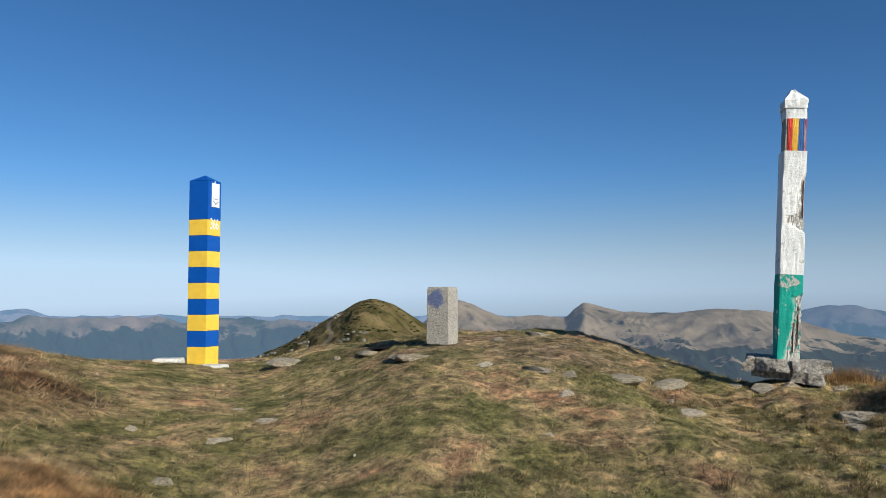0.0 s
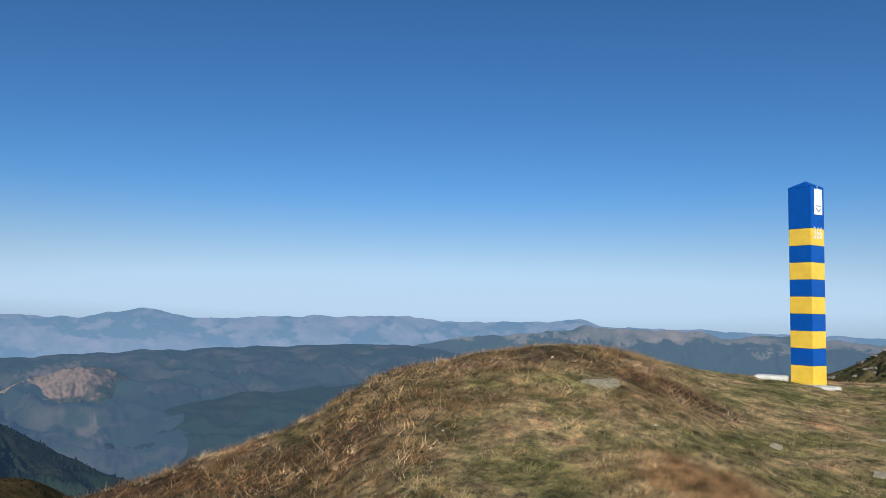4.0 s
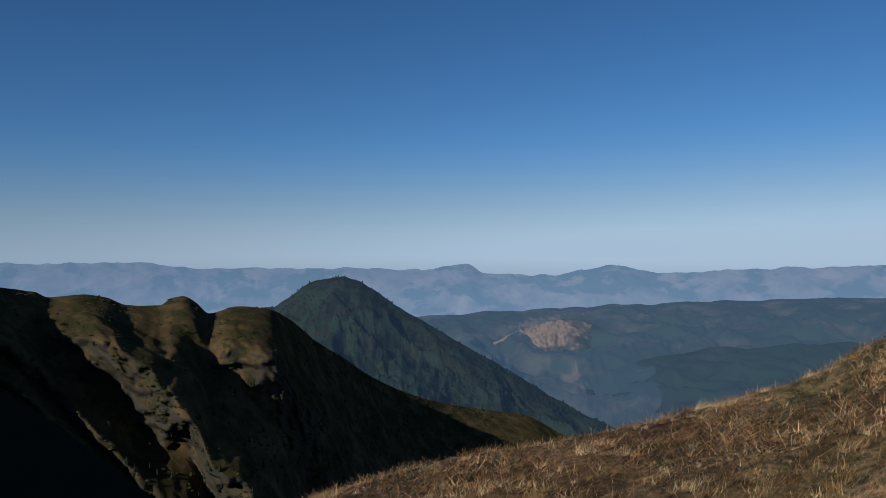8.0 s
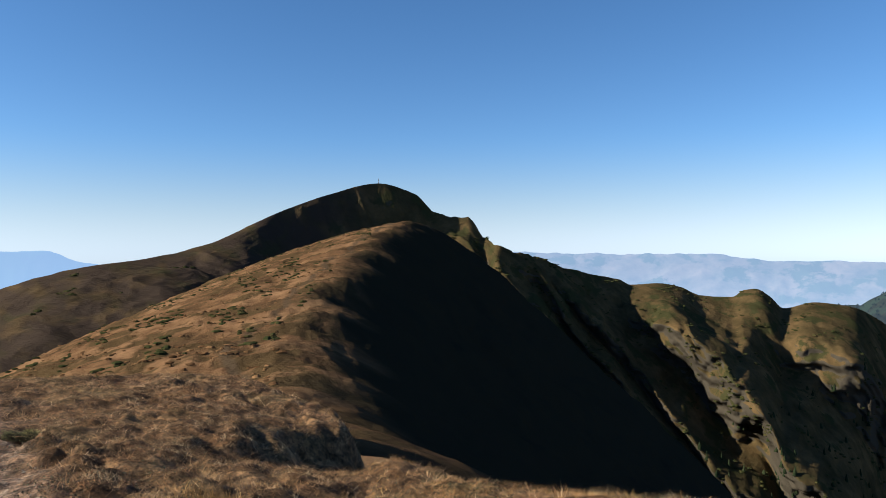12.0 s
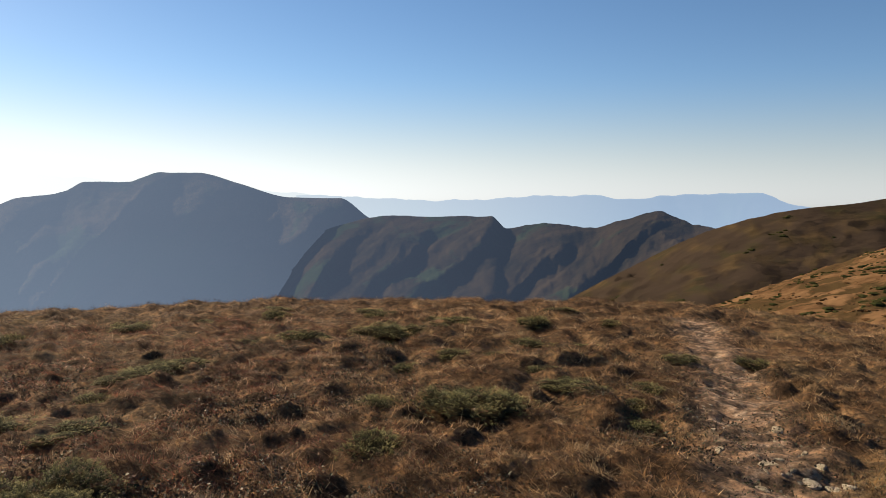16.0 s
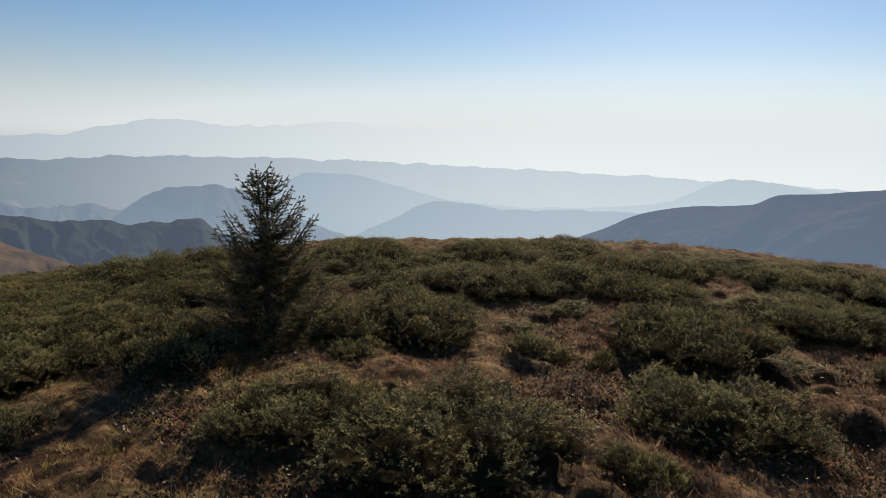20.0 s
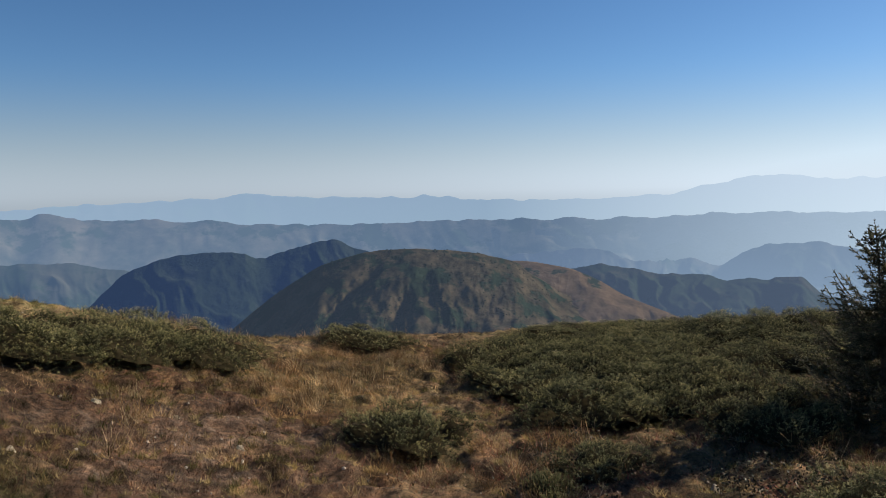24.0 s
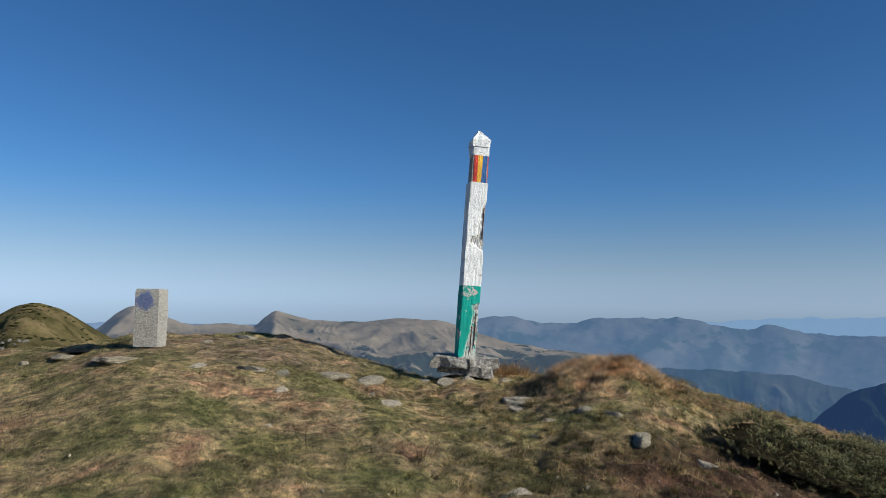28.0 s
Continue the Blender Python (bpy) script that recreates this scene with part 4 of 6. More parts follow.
FIRS = land("firs", (0.010, 0.016, 0.009), (0.018, 0.026, 0.013), (0.03, 0.036, 0.018), 0.2, 0.1, (0.012, 0.018, 0.01), 0.6)
# these firs emit a bluish haze, painted like that of the slope behind
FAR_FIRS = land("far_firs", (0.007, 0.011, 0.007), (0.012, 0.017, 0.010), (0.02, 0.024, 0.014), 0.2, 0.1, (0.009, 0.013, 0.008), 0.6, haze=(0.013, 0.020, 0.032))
strewn("shoulder_junipers", "scattered dark junipers on the sunny ridge slope", "ridge_shoulder", 4200, 0.8, 0.2, SCRUB, 1, lambda b, r, z: (b > glide(SPINE_R, SPINE_B, r) + 0.3) & (r > 60) & (perlin(b / 2.2, r / 26, 5) > 0.1), "juniper bush")
strewn("shoulder_tussocks", "brown tussocks on the sunny ridge slope", "ridge_shoulder", 2800, 0.5, 0.12, TUSSOCK, 2, lambda b, r, z: (b > glide(SPINE_R, SPINE_B, r) + 0.3) & (r > 30), "grass")
strewn("summit_junipers", "dark junipers and dwarf pine on the summit slopes", "summit_ridge", 2200, 2.8, 0.7, SCRUB, 3, lambda b, r, z: perlin(b / 1.7, r / 30, 9) > 0.1 + 0.5 * (b > 118), "juniper bush")
strewn("crag_firs", "dark firs along the foot of the crags", "summit_ridge", 900, 2.2, 4.2, FIRS, 5, lambda b, r, z: (b < 101) & (z < -55 - 3 * (b - 80)) & (perlin(b / 1.5, r / 40, 14) > -0.2), "tree", True)
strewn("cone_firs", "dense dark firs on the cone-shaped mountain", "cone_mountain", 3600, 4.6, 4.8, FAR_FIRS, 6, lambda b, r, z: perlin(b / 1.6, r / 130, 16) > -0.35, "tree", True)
strewn("knoll_rocks", "weathered rocks breaking out of the knoll", "knoll", 220, 0.55, 0.2, OUTCROP, 7, lambda b, r, z: (b > 6) & (b < 60) & (perlin(b / 2.0, r / 9, 18) > 0.15) & (r < 97), "rock")
strewn("knoll_shrubs", "dark low shrubs on the knoll", "knoll", 420, 0.5, 0.12, SCRUB, 8, lambda b, r, z: (perlin(b / 2.5, r / 9, 19) > -0.1) & (r < 99), "shrub")
# emission again paints the haze of the air onto the trees
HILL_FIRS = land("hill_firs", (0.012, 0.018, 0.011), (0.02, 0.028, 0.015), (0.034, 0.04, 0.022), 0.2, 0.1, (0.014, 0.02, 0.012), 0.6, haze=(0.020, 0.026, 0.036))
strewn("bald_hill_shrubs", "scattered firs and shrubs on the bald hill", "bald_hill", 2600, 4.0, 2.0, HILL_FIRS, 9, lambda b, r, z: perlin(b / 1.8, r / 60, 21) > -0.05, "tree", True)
# ---------- border post, blue and yellow ----------
BLUE = plain("blue_paint", (0.012, 0.085, 0.40), 0.28, (0.01, 0.07, 0.33), 9)
YELLOW = plain("yellow_paint", (0.85, 0.56, 0.05), 0.35, (0.74, 0.47, 0.05), 9)
WHITE = plain("white_enamel", (0.8, 0.8, 0.78), 0.35, (0.7, 0.7, 0.68), 14)
INK = plain("grey_print", (0.25, 0.26, 0.27), 0.6)
PLATE = plain("pale_concrete", (0.72, 0.70, 0.66), 0.85, (0.45, 0.43, 0.38), 22, 0.01)
px, py = (float(v) for v in spot(18.15, 8.95))
pz = 0.735
post = holder("border_post", pose(px, py, pz, 0, 0, -17), "square blue and yellow striped border post with white plaque and number", "border post")
SIDE = 0.252
z = -0.08
for k in range(9):
    top = 0.2135 + 0.1832 * k
    part("stripe", block(SIDE, SIDE, z, top - 0.0, bevel=0.003), YELLOW if k % 2 == 0 else BLUE, post, "yellow painted stripe" if k % 2 == 0 else "blue painted stripe")
    z = top
bm = block(SIDE + 0.004, SIDE + 0.004, z, 2.135, bevel=0.004)
part("head", bm, BLUE, post, "blue painted head of the post")
bm = bmesh.new()
bmesh.ops.create_cone(bm, cap_ends=True, segments=4, radius1=(SIDE + 0.006) / 2 * math.sqrt(2), radius2=0.004, depth=0.075, matrix=Matrix.Translation((0, 0, 2.1725)) @ Matrix.Rotation(math.pi / 4, 4, "Z"))
part("pyramid_top", bm, BLUE, post, "low blue pyramid top")
plaque = part("plaque", block(0.006, 0.15, 1.83, 2.11, bevel=0.002), WHITE, post, "white enamel plaque with a small arms mark")
plaque.location = (SIDE / 2 + 0.006, 0.012, 0)
for k, (w, h, dz, tilt) in enumerate(((0.07, 0.01, 1.88, 0.6), (0.07, 0.01, 1.88, -0.6), (0.09, 0.008, 1.925, 0))):
    mark = part("mark", block(0.002, w, -h / 2, h / 2), INK, plaque, "grey printed mark")
    mark.location = (0.0045, (0.02 if k == 0 else -0.02) if k < 2 else 0.0, dz)
    mark.rotation_euler = (tilt, 0, 0)
pipe = part("drip_line", block(0.004, 0.012, 2.05, 2.14, bevel=0.001), WHITE, post, "white run of paint")
pipe.location = (SIDE / 2 + 0.010, -0.01, 0)
text = bpy.data.curves.new("number", "FONT")
text.body, text.size, text.extrude, text.align_x, text.align_y = "366", 0.185, 0.001, "CENTER", "CENTER"
text.materials.append(WHITE)
number = new("number", text)
number.parent = post
number.matrix_basis = pose(SIDE / 2 + 0.003, 0.0, 1.625, 90, 0, 90) @ Matrix.Diagonal((0.62, 1, 1, 1))
number["label"] = "white painted number 366"
turned = Matrix.Rotation(radians(-17), 4, "Z")
for dx, dy, w, d, turn in ((-0.29, -0.22, 0.32, 0.22, 8), (0.24, -0.16, 0.30, 0.24, -5)):
    g = turned @ Vector((dx, dy, 0))
    slab = part("footing", block(w, d, -0.14, 0.03, bevel=0.01), PLATE, post, "white concrete footing at ground level")
    slab.matrix_basis = pose(dx, dy, float(hill_height(px + g.x, py + g.y)) - pz + 0.004, 0, 0, turn + 17)

# ---------- border post, concrete, white and green ----------
def chipped(name, base, under, low, high, scale=7.0, relief=0.012):
    """Old paint flaking from rough concrete."""
    m, t, b = nodes_of(name)
    flake = ramp(t, noise_at(t, scale, 10, 0.68), [(low, (0, 0, 0)), (high, (1, 1, 1))])
    stone = ramp(t, noise_at(t, 40, 8, 0.7), [(0.3, tuple(0.6 * c for c in under)), (0.6, under)])
    paint = ramp(t, noise_at(t, 4, 6, 0.6), [(0.3, tuple(0.78 * c for c in base)), (0.6, base)])
    at = t.nodes.new("ShaderNodeAttribute")
    at.attribute_name = "bare"
    left_on = ramp(t, noise_at(t, 30, 6, 0.7), [(0.54, (1, 1, 1)), (0.60, (0.1, 0.1, 0.1))])
    gone = mix(t, 1.0, left_on, at.outputs["Color"], "MULTIPLY")
    t.links.new(mix(t, mix(t, gone, flake, (1, 1, 1)), paint, stone), b.inputs["Base Color"])
    b.inputs["Roughness"].default_value, b.inputs["Specular IOR Level"].default_value = 0.75, 0.25
    bump(t, b, noise_at(t, scale * 2.5, 10, 0.75), 0.9, relief)
    return m


GREY = (0.56, 0.52, 0.46)
OLD_WHITE = chipped("old_white_paint", (0.82, 0.8, 0.76), GREY, 0.60, 0.64, 13.0)
OLD_GREEN = chipped("old_green_paint", (0.03, 0.33, 0.25), GREY, 0.57, 0.60)
BARE = plain("bare_concrete", (0.46, 0.41, 0.34), 0.9, (0.2, 0.17, 0.13), 24, 0.02)
RED = chipped("old_red_paint", (0.6, 0.06, 0.04), GREY, 0.64, 0.68)
GOLD = chipped("old_yellow_paint", (0.8, 0.45, 0.05), GREY, 0.64, 0.68)
NAVY = chipped("old_blue_paint", (0.05, 0.13, 0.33), GREY, 0.64, 0.68)
RUST = plain("rusty_iron", (0.12, 0.05, 0.025), 0.8, (0.05, 0.025, 0.015), 30)


def rough_block(sx, sy, z0, z1, amount, seed, step=0.03, wear=None):
    """A square shaft with worn edges and knocked-off flakes."""
    bm = bmesh.new()
    n, rows = 8, max(2, int((z1 - z0) / step))
    rings = []
    for k in range(rows + 1):
        zz = z0 + (z1 - z0) * k / rows
        ring = []
        for side in range(4):
            for j in range(n):
                u = -0.5 + j / n
                x, y = ((u, -0.5), (0.5, u), (-u, 0.5), (-0.5, -u))[side]
                edge = max(0.0, (abs(u) - 0.36) / 0.14)
                p = Vector((x * 7 + seed, y * 7, zz * 6))
                bite = amount * (noise.noise(p) * 0.8 + noise.noise(p * 2.7) * 0.5) + edge * amount * 1.2 * max(0, noise.noise(p * 0.9 + Vector((3, 1, 7))) + 0.25)
                if wear:
                    bite += wear(x, y, zz, p)
                ring.append(bm.verts.new((x * (sx - bite), y * (sy - bite), zz)))
        rings.append(ring)
    m = 4 * n
    for a, b in zip(rings, rings[1:]):
        for j in range(m):
            bm.faces.new((a[j], a[(j + 1) % m], b[(j + 1) % m], b[j]))
    bm.faces.new(rings[-1])
    bm.faces.new(rings[0][::-1])
    return bm


def bare_at(side, u, z):
    """Where the shaft of the concrete post has lost its skin: 0 to 1, by side (0 front, 1 right), place across and height."""
    n = noise.noise(Vector((u * 5, z * 9, side))) + 0.6 * noise.noise(Vector((u * 13, z * 21, side)))
    x = u if side == 0 else (0.5 if side == 1 else -0.5)
    low = np.interp(z, (0, 0.12, 0.3, 0.5, 0.58, 0.62), (-0.33, -0.25, -0.02, 0.12, 0.1, 0.6))
    mid = np.interp(z, (1.13, 1.17, 1.22, 1.28, 1.3, 1.45, 1.62, 1.70), (0.6, 0.2, -0.38, -0.40, 0.08, 0.14, 0.3, 0.6))
    if side > 1:
        return max(0.0, min(1.0, 2 * n - 0.9)) if side == 3 and 0.95 < z < 1.3 else 0.0
    return max(0.0, min(1.0, (x - (low if z < 0.7 else mid)) * 6 + 0.9 * n))


def worn_shaft(name, width, z0, z1, material, label, seed):
    """A square concrete shaft with broken-away patches."""
    n, rows = 18, int((z1 - z0) / 0.014)
    verts, bare = [], []
    for k in range(rows + 1):
        zz = z0 + (z1 - z0) * k / rows
        for side in range(4):
            for j in range(n):
                u = -0.5 + j / n
                x, y = ((u, -0.5), (0.5, u), (-u, 0.5), (-0.5, -u))[side]
                p = Vector((x * 9 + seed, y * 9, zz * 8))
                lost = bare_at(side, u, zz)
                edge = max(0.0, (abs(u) - 0.40) / 0.10)
                bite = 0.006 * noise.noise(p) + 0.012 * edge * max(0, noise.noise(p * 0.8 + Vector((3, 1, 7))) + 0.2)
                bite += lost * (0.026 + 0.022 * noise.noise(p * 2.6) + 0.014 * noise.noise(p * 6))
                verts.append((x * (width - bite), y * (width - bite), zz))
                bare.append((lost, lost, lost, 1))
    m = 4 * n
    faces = [(a * m + j, a * m + (j + 1) % m, (a + 1) * m + (j + 1) % m, (a + 1) * m + j) for a in range(rows) for j in range(m)]
    me = mesh_of(name, verts, faces, material)
    me.color_attributes.new("bare", "FLOAT_COLOR", "POINT").data.foreach_set("color", np.array(bare, np.float32).ravel())
    ob = new(name, me)
    ob.parent = old
    ob["label"] = label
    return ob


qx, qy = (float(v) for v in spot(-25.05, 7.08))
old = holder("concrete_border_post", pose(qx, qy, 0.93, -0.8, 3.5, -12), "leaning weathered concrete border post in white and green with flag stripes", "border post")
W = 0.192
worn_shaft("green_foot", W + 0.003, -0.05, 0.775, OLD_GREEN, "green painted foot, broken open on one side", 1.0)
worn_shaft("white_shaft", W, 0.772, 1.862, OLD_WHITE, "flaking white painted shaft with a broken edge", 5.0)
part("flag_core", rough_block(W - 0.03, W - 0.03, 1.86, 2.15, 0.006, 9.0), BARE, old, "bare concrete core")
for k, (mat, what) in enumerate(((RED, "faded red stripe"), (GOLD, "faded yellow stripe"), (NAVY, "faded blue stripe"))):
    strip = part("flag_stripe", rough_block(0.047 if k else 0.037, 0.012, 1.858, 2.152, 0.012, 20.0 + k, 0.012), mat, old, what)
    strip.location = (-0.05 + 0.048 * k + (0.003 if k == 0 else 0), -(W - 0.03) / 2 - 0.004, 0)
strip = part("flag_stripe", rough_block(0.012, 0.14, 1.862, 2.148, 0.004, 31.0), RED, old, "faded red stripe on the side")
strip.location = ((W - 0.03) / 2 + 0.004, 0, 0)
part("neck", rough_block(W - 0.014, W - 0.014, 2.15, 2.262, 0.016, 12.0, 0.015), OLD_WHITE, old, "flaking white painted neck")
bm = rough_block(W + 0.004, W + 0.004, 2.245, 2.43, 0.016, 15.0, step=0.014)
for v in bm.verts:
    k = max(0.0, (v.co.z - 2.318 - 0.02 * noise.noise(v.co * 14)) / 0.11)
    v.co.x, v.co.y = v.co.x * (1 - 0.86 * min(1, k)) - 0.012 * k, v.co.y * (1 - 0.86 * min(1, k))
part("pointed_cap", bm, OLD_WHITE, old, "worn pointed cap")
# reinforcing rods where the concrete has broken away
for k, (x0, z0, z1) in enumerate(((0.074, 1.27, 1.6), (0.025, 0.1, 0.36), (0.06, 0.16, 0.5))):
    bm = bmesh.new()
    bmesh.ops.create_cone(bm, cap_ends=True, segments=6, radius1=0.005, radius2=0.005, depth=z1 - z0, matrix=Matrix.Translation((x0, -W / 2 + 0.008, (z0 + z1) / 2)))
    part("iron_rod", bm, RUST, old, "rusty reinforcing rod")

# ---------- stones ----------
m, t, b = nodes_of("lichen_rock")
base = ramp(t, noise_at(t, 9, 9, 0.7), [(0.3, (0.16, 0.125, 0.085)), (0.5, (0.40, 0.34, 0.25)), (0.66, (0.62, 0.54, 0.41))])
spots = ramp(t, noise_at(t, 26, 6, 0.7), [(0.56, (0, 0, 0)), (0.62, (1, 1, 1))])
t.links.new(mix(t, spots, base, (0.27, 0.24, 0.15)), b.inputs["Base Color"])
b.inputs["Roughness"].default_value, b.inputs["Specular IOR Level"].default_value = 0.92, 0.15
bump(t, b, noise_at(t, 18, 10, 0.75), 1.0, 0.03)
ROCK = m
m, t, b = nodes_of("white_quartz")
t.links.new(ramp(t, noise_at(t, 8, 9, 0.7), [(0.3, (0.2, 0.16, 0.105)), (0.48, (0.5, 0.42, 0.31)), (0.66, (0.72, 0.64, 0.5))]), b.inputs["Base Color"])
b.inputs["Roughness"].default_value, b.inputs["Specular IOR Level"].default_value = 0.9, 0.15
bump(t, b, noise_at(t, 16, 10, 0.75), 1.0, 0.03)
QUARTZ = m


def rock_mesh(name, seed, material, cuts=11):
    """A weathered stone: a lump hewn by a few planes, roughened."""
    die = random.Random(int(seed))
    bm = bmesh.new()
    bmesh.ops.create_icosphere(bm, subdivisions=4, radius=0.62)
    planes = []
    for k in range(cuts):
        a, e = die.uniform(0, 6.283), die.choice((0.0, 0.15, 0.4, 0.9))
        planes.append((Vector((math.cos(a) * math.cos(e), math.sin(a) * math.cos(e), math.sin(e))), die.uniform(0.34, 0.5)))
    planes.append((Vector((die.uniform(-0.15, 0.15), die.uniform(-0.15, 0.15), 1)).normalized(), 0.40))
    for v in bm.verts:
        p = v.co.copy()
        for n, d in planes:
            over = p.dot(n) - d
            if over > 0:
                p -= n * over * 0.94
        p *= 1 + 0.10 * noise.noise(p * 3.2 + Vector((seed, 0, 3))) + 0.07 * noise.noise(p * 8 + Vector((0, seed, 1))) + 0.035 * noise.noise(p * 19 + Vector((seed, seed, 1)))
        v.co = p
    me = bpy.data.meshes.new(name)
    bm.to_mesh(me)
    bm.free()
    me.materials.append(material)
    return me


ROCKS = [rock_mesh("stone", 3.0 + 5 * k, ROCK) for k in range(5)] + [rock_mesh("pale_stone", 50.0 + 5 * k, QUARTZ) for k in range(3)]
dice = random.Random(5)


def stone(x, y, w, h, pale=False, turn=None, lift=0.0, z=None, label="", depth=0.7):
    ob = new("stone", dice.choice(ROCKS[5:] if pale else ROCKS[:5]))
    zz = float(hill_height(x, y)) if z is None else z
    ob.matrix_basis = pose(x, y, zz - 0.012 + lift, dice.uniform(-7, 7), dice.uniform(-7, 7), dice.uniform(0, 360) if turn is None else turn) @ Matrix.Diagonal((w * 1.1, w * depth * 1.1, (min(0.45 * h, 0.034) + 0.012) * 2.0, 1))
    return tagged(ob, label or ("pale quartz stone half sunk in the turf" if pale else "grey lichen-spotted stone lying in the turf"), "stone", "stones on the hilltop")


FRONT = [(-1.66, 8.15, 0.52, 0.12, 0), (-1.11, 7.72, 0.12, 0.09, 1), (-0.25, 6.69, 0.42, 0.06, 0), (0.36, 6.26, 0.2, 0.07, 1), (0.99, 5.86, 0.21, 0.13, 0), (0.91, 5.42, 0.13, 0.07, 1),
         (1.43, 6.02, 0.36, 0.07, 0), (1.75, 5.3, 0.22, 0.06, 1), (0.64, 4.52, 0.08, 0.04, 1), (1.74, 5.66, 0.1, 0.06, 0), (1.88, 6.2, 0.33, 0.10, 0), (1.06, 8.3, 0.33, 0.06, 0),
         (0.53, 7.47, 0.17, 0.07, 0), (-0.74, 7.68, 0.36, 0.05, 0), (-1.26, 5.3, 0.2, 0.05, 1), (-2.12, 5.0, 0.1, 0.07, 1), (-1.46, 4.78, 0.16, 0.05, 1), (-1.52, 3.95, 0.12, 0.07, 0)]
EAST = [(0.77, 5.98, 0.31, 0.05, 0), (2.93, 5.12, 0.34, 0.06, 1), (2.8, 4.97, 0.18, 0.05, 1), (-1.66, 5.97, 0.12, 0.04, 1), (-3.2, 4.65, 0.24, 0.11, 0), (3.1, 4.07, 0.13, 0.11, 0),
        (2.85, 3.43, 0.18, 0.07, 0), (1.97, 2.44, 0.15, 0.06, 1), (2.2, 2.46, 0.27, 0.09, 1), (2.38, 2.6, 0.1, 0.04, 1), (2.08, 2.62, 0.13, 0.04, 0), (2.26, 2.66, 0.09, 0.04, 0), (1.88, 2.56, 0.07, 0.03, 1), (2.14, 2.3, 0.08, 0.03, 0), (1.73, 3.07, 0.15, 0.06, 1), (2.99, 4.26, 0.11, 0.05, 0), (4.03, 2.12, 0.06, 0.03, 0),
        (2.67, 2.06, 0.06, 0.04, 1), (3.75, 1.5, 0.06, 0.05, 1), (2.73, 4.37, 0.13, 0.09, 0), (2.4, 4.01, 0.07, 0.04, 1), (3.11, 3.14, 0.15, 0.06, 1), (0.03, 3.26, 0.1, 0.05, 0)]
TRACK = [(-3.25, -5.68, 0.07, 0.04, 0), (-3.79, -5.67, 0.1, 0.04, 0), (-3.63, -5.13, 0.08, 0.04, 0), (-3.32, -4.65, 0.13, 0.04, 1), (-3.44, -4.58, 0.16, 0.03, 1), (-3.5, -4.51, 0.1, 0.03, 1),
         (-4.14, -4.61, 0.13, 0.05, 1), (-3.03, -5.22, 0.08, 0.03, 0), (-3.36, -5.05, 0.11, 0.03, 0), (-3.2, -4.9, 0.14, 0.04, 0), (-3.55, -4.85, 0.12, 0.05, 0), (-2.95, -4.6, 0.1, 0.04, 0), (4.1, -1.2, 0.07, 0.05, 1),
         (3.68, 2.42, 0.08, 0.04, 1), (1.45, 6.13, 0.3, 0.06, 0), (-6.3, 5.0, 0.6, 0.12, 0)]
for x, y, w, h, pale in FRONT + EAST + TRACK:
    stone(x, y, w, h, bool(pale))
# chips of stone in the footpath
for k in range(70):
    along, aside = dice.uniform(0.6, 4.6), dice.gauss(0, 0.2)
    stone(-2.4 - 0.42 * along + 0.9 * aside, -3.2 - 0.9 * along - 0.42 * aside, dice.uniform(0.025, 0.075), 0.02, dice.random() < 0.25, None, -0.006, None, "small flat chip of stone trodden into the footpath", 0.6)
# broken slabs under the concrete post
m, t, b = nodes_of("pitted_concrete")
t.links.new(ramp(t, noise_at(t, 34, 8, 0.75), [(0.34, (0.09, 0.075, 0.06)), (0.48, (0.34, 0.3, 0.25)), (0.62, (0.56, 0.52, 0.45))]), b.inputs["Base Color"])
b.inputs["Roughness"].default_value = 0.95
bump(t, b, noise_at(t, 40, 8, 0.8), 1.0, 0.03)
PITTED = m
ux, uy = math.cos(radians(-25.7)), math.sin(radians(-25.7))
for k, (s, d, w, h, z0, dep) in enumerate(((-0.155, 0.0, 0.36, 0.105, 0.875, 0.36), (0.185, -0.02, 0.30, 0.09, 0.87, 0.32), (0.16, -0.06, 0.22, 0.09, 0.785, 0.28), (-0.02, 0.05, 0.5, 0.08, 0.80, 0.26))):
    bm = bmesh.new()
    bmesh.ops.create_cube(bm, size=1.0)
    bmesh.ops.subdivide_edges(bm, edges=list(bm.edges), cuts=15, use_grid_fill=True)
    for v in bm.verts:
        p = Vector((v.co.x * w, v.co.y * dep, v.co.z * h))
        q = p * 8 + Vector((k * 5, 3, 1))
        p.x *= 1 + 0.22 * noise.noise(Vector((0, p.y * 6 + k, p.z * 9)))
        p.y *= 1 + 0.22 * noise.noise(Vector((p.x * 6 + k, 0, p.z * 9)))
        p += Vector((noise.noise(q), noise.noise(q + Vector((9, 0, 0))), noise.noise(q + Vector((0, 9, 0))))) * 0.018
        p += Vector((noise.noise(q * 3.3), noise.noise(q * 3.3 + Vector((9, 0, 0))), noise.noise(q * 3.3 + Vector((0, 9, 0))))) * 0.011
        v.co = p
    slab = part("broken_slab", bm, PITTED)
    slab.matrix_basis = pose(qx + ux * s - uy * d, qy + uy * s + ux * d, z0 + h / 2, 0, dice.uniform(-3, 3), -25.7 + dice.uniform(-6, 6))
    tagged(slab, "broken pitted concrete slab heaped under the post", "slab", "slabs under the post")
for s, d, w, h in ((-0.17, -0.17, 0.24, 0.09), (0.03, -0.2, 0.15, 0.1), (0.42, -0.1, 0.2, 0.05), (-0.42, -0.05, 0.22, 0.05)):
    x, y = qx + ux * s - uy * d, qy + uy * s + ux * d
    stone(x, y, w, h, True, None, 0.0, None, "pale stone wedged under the broken slabs")

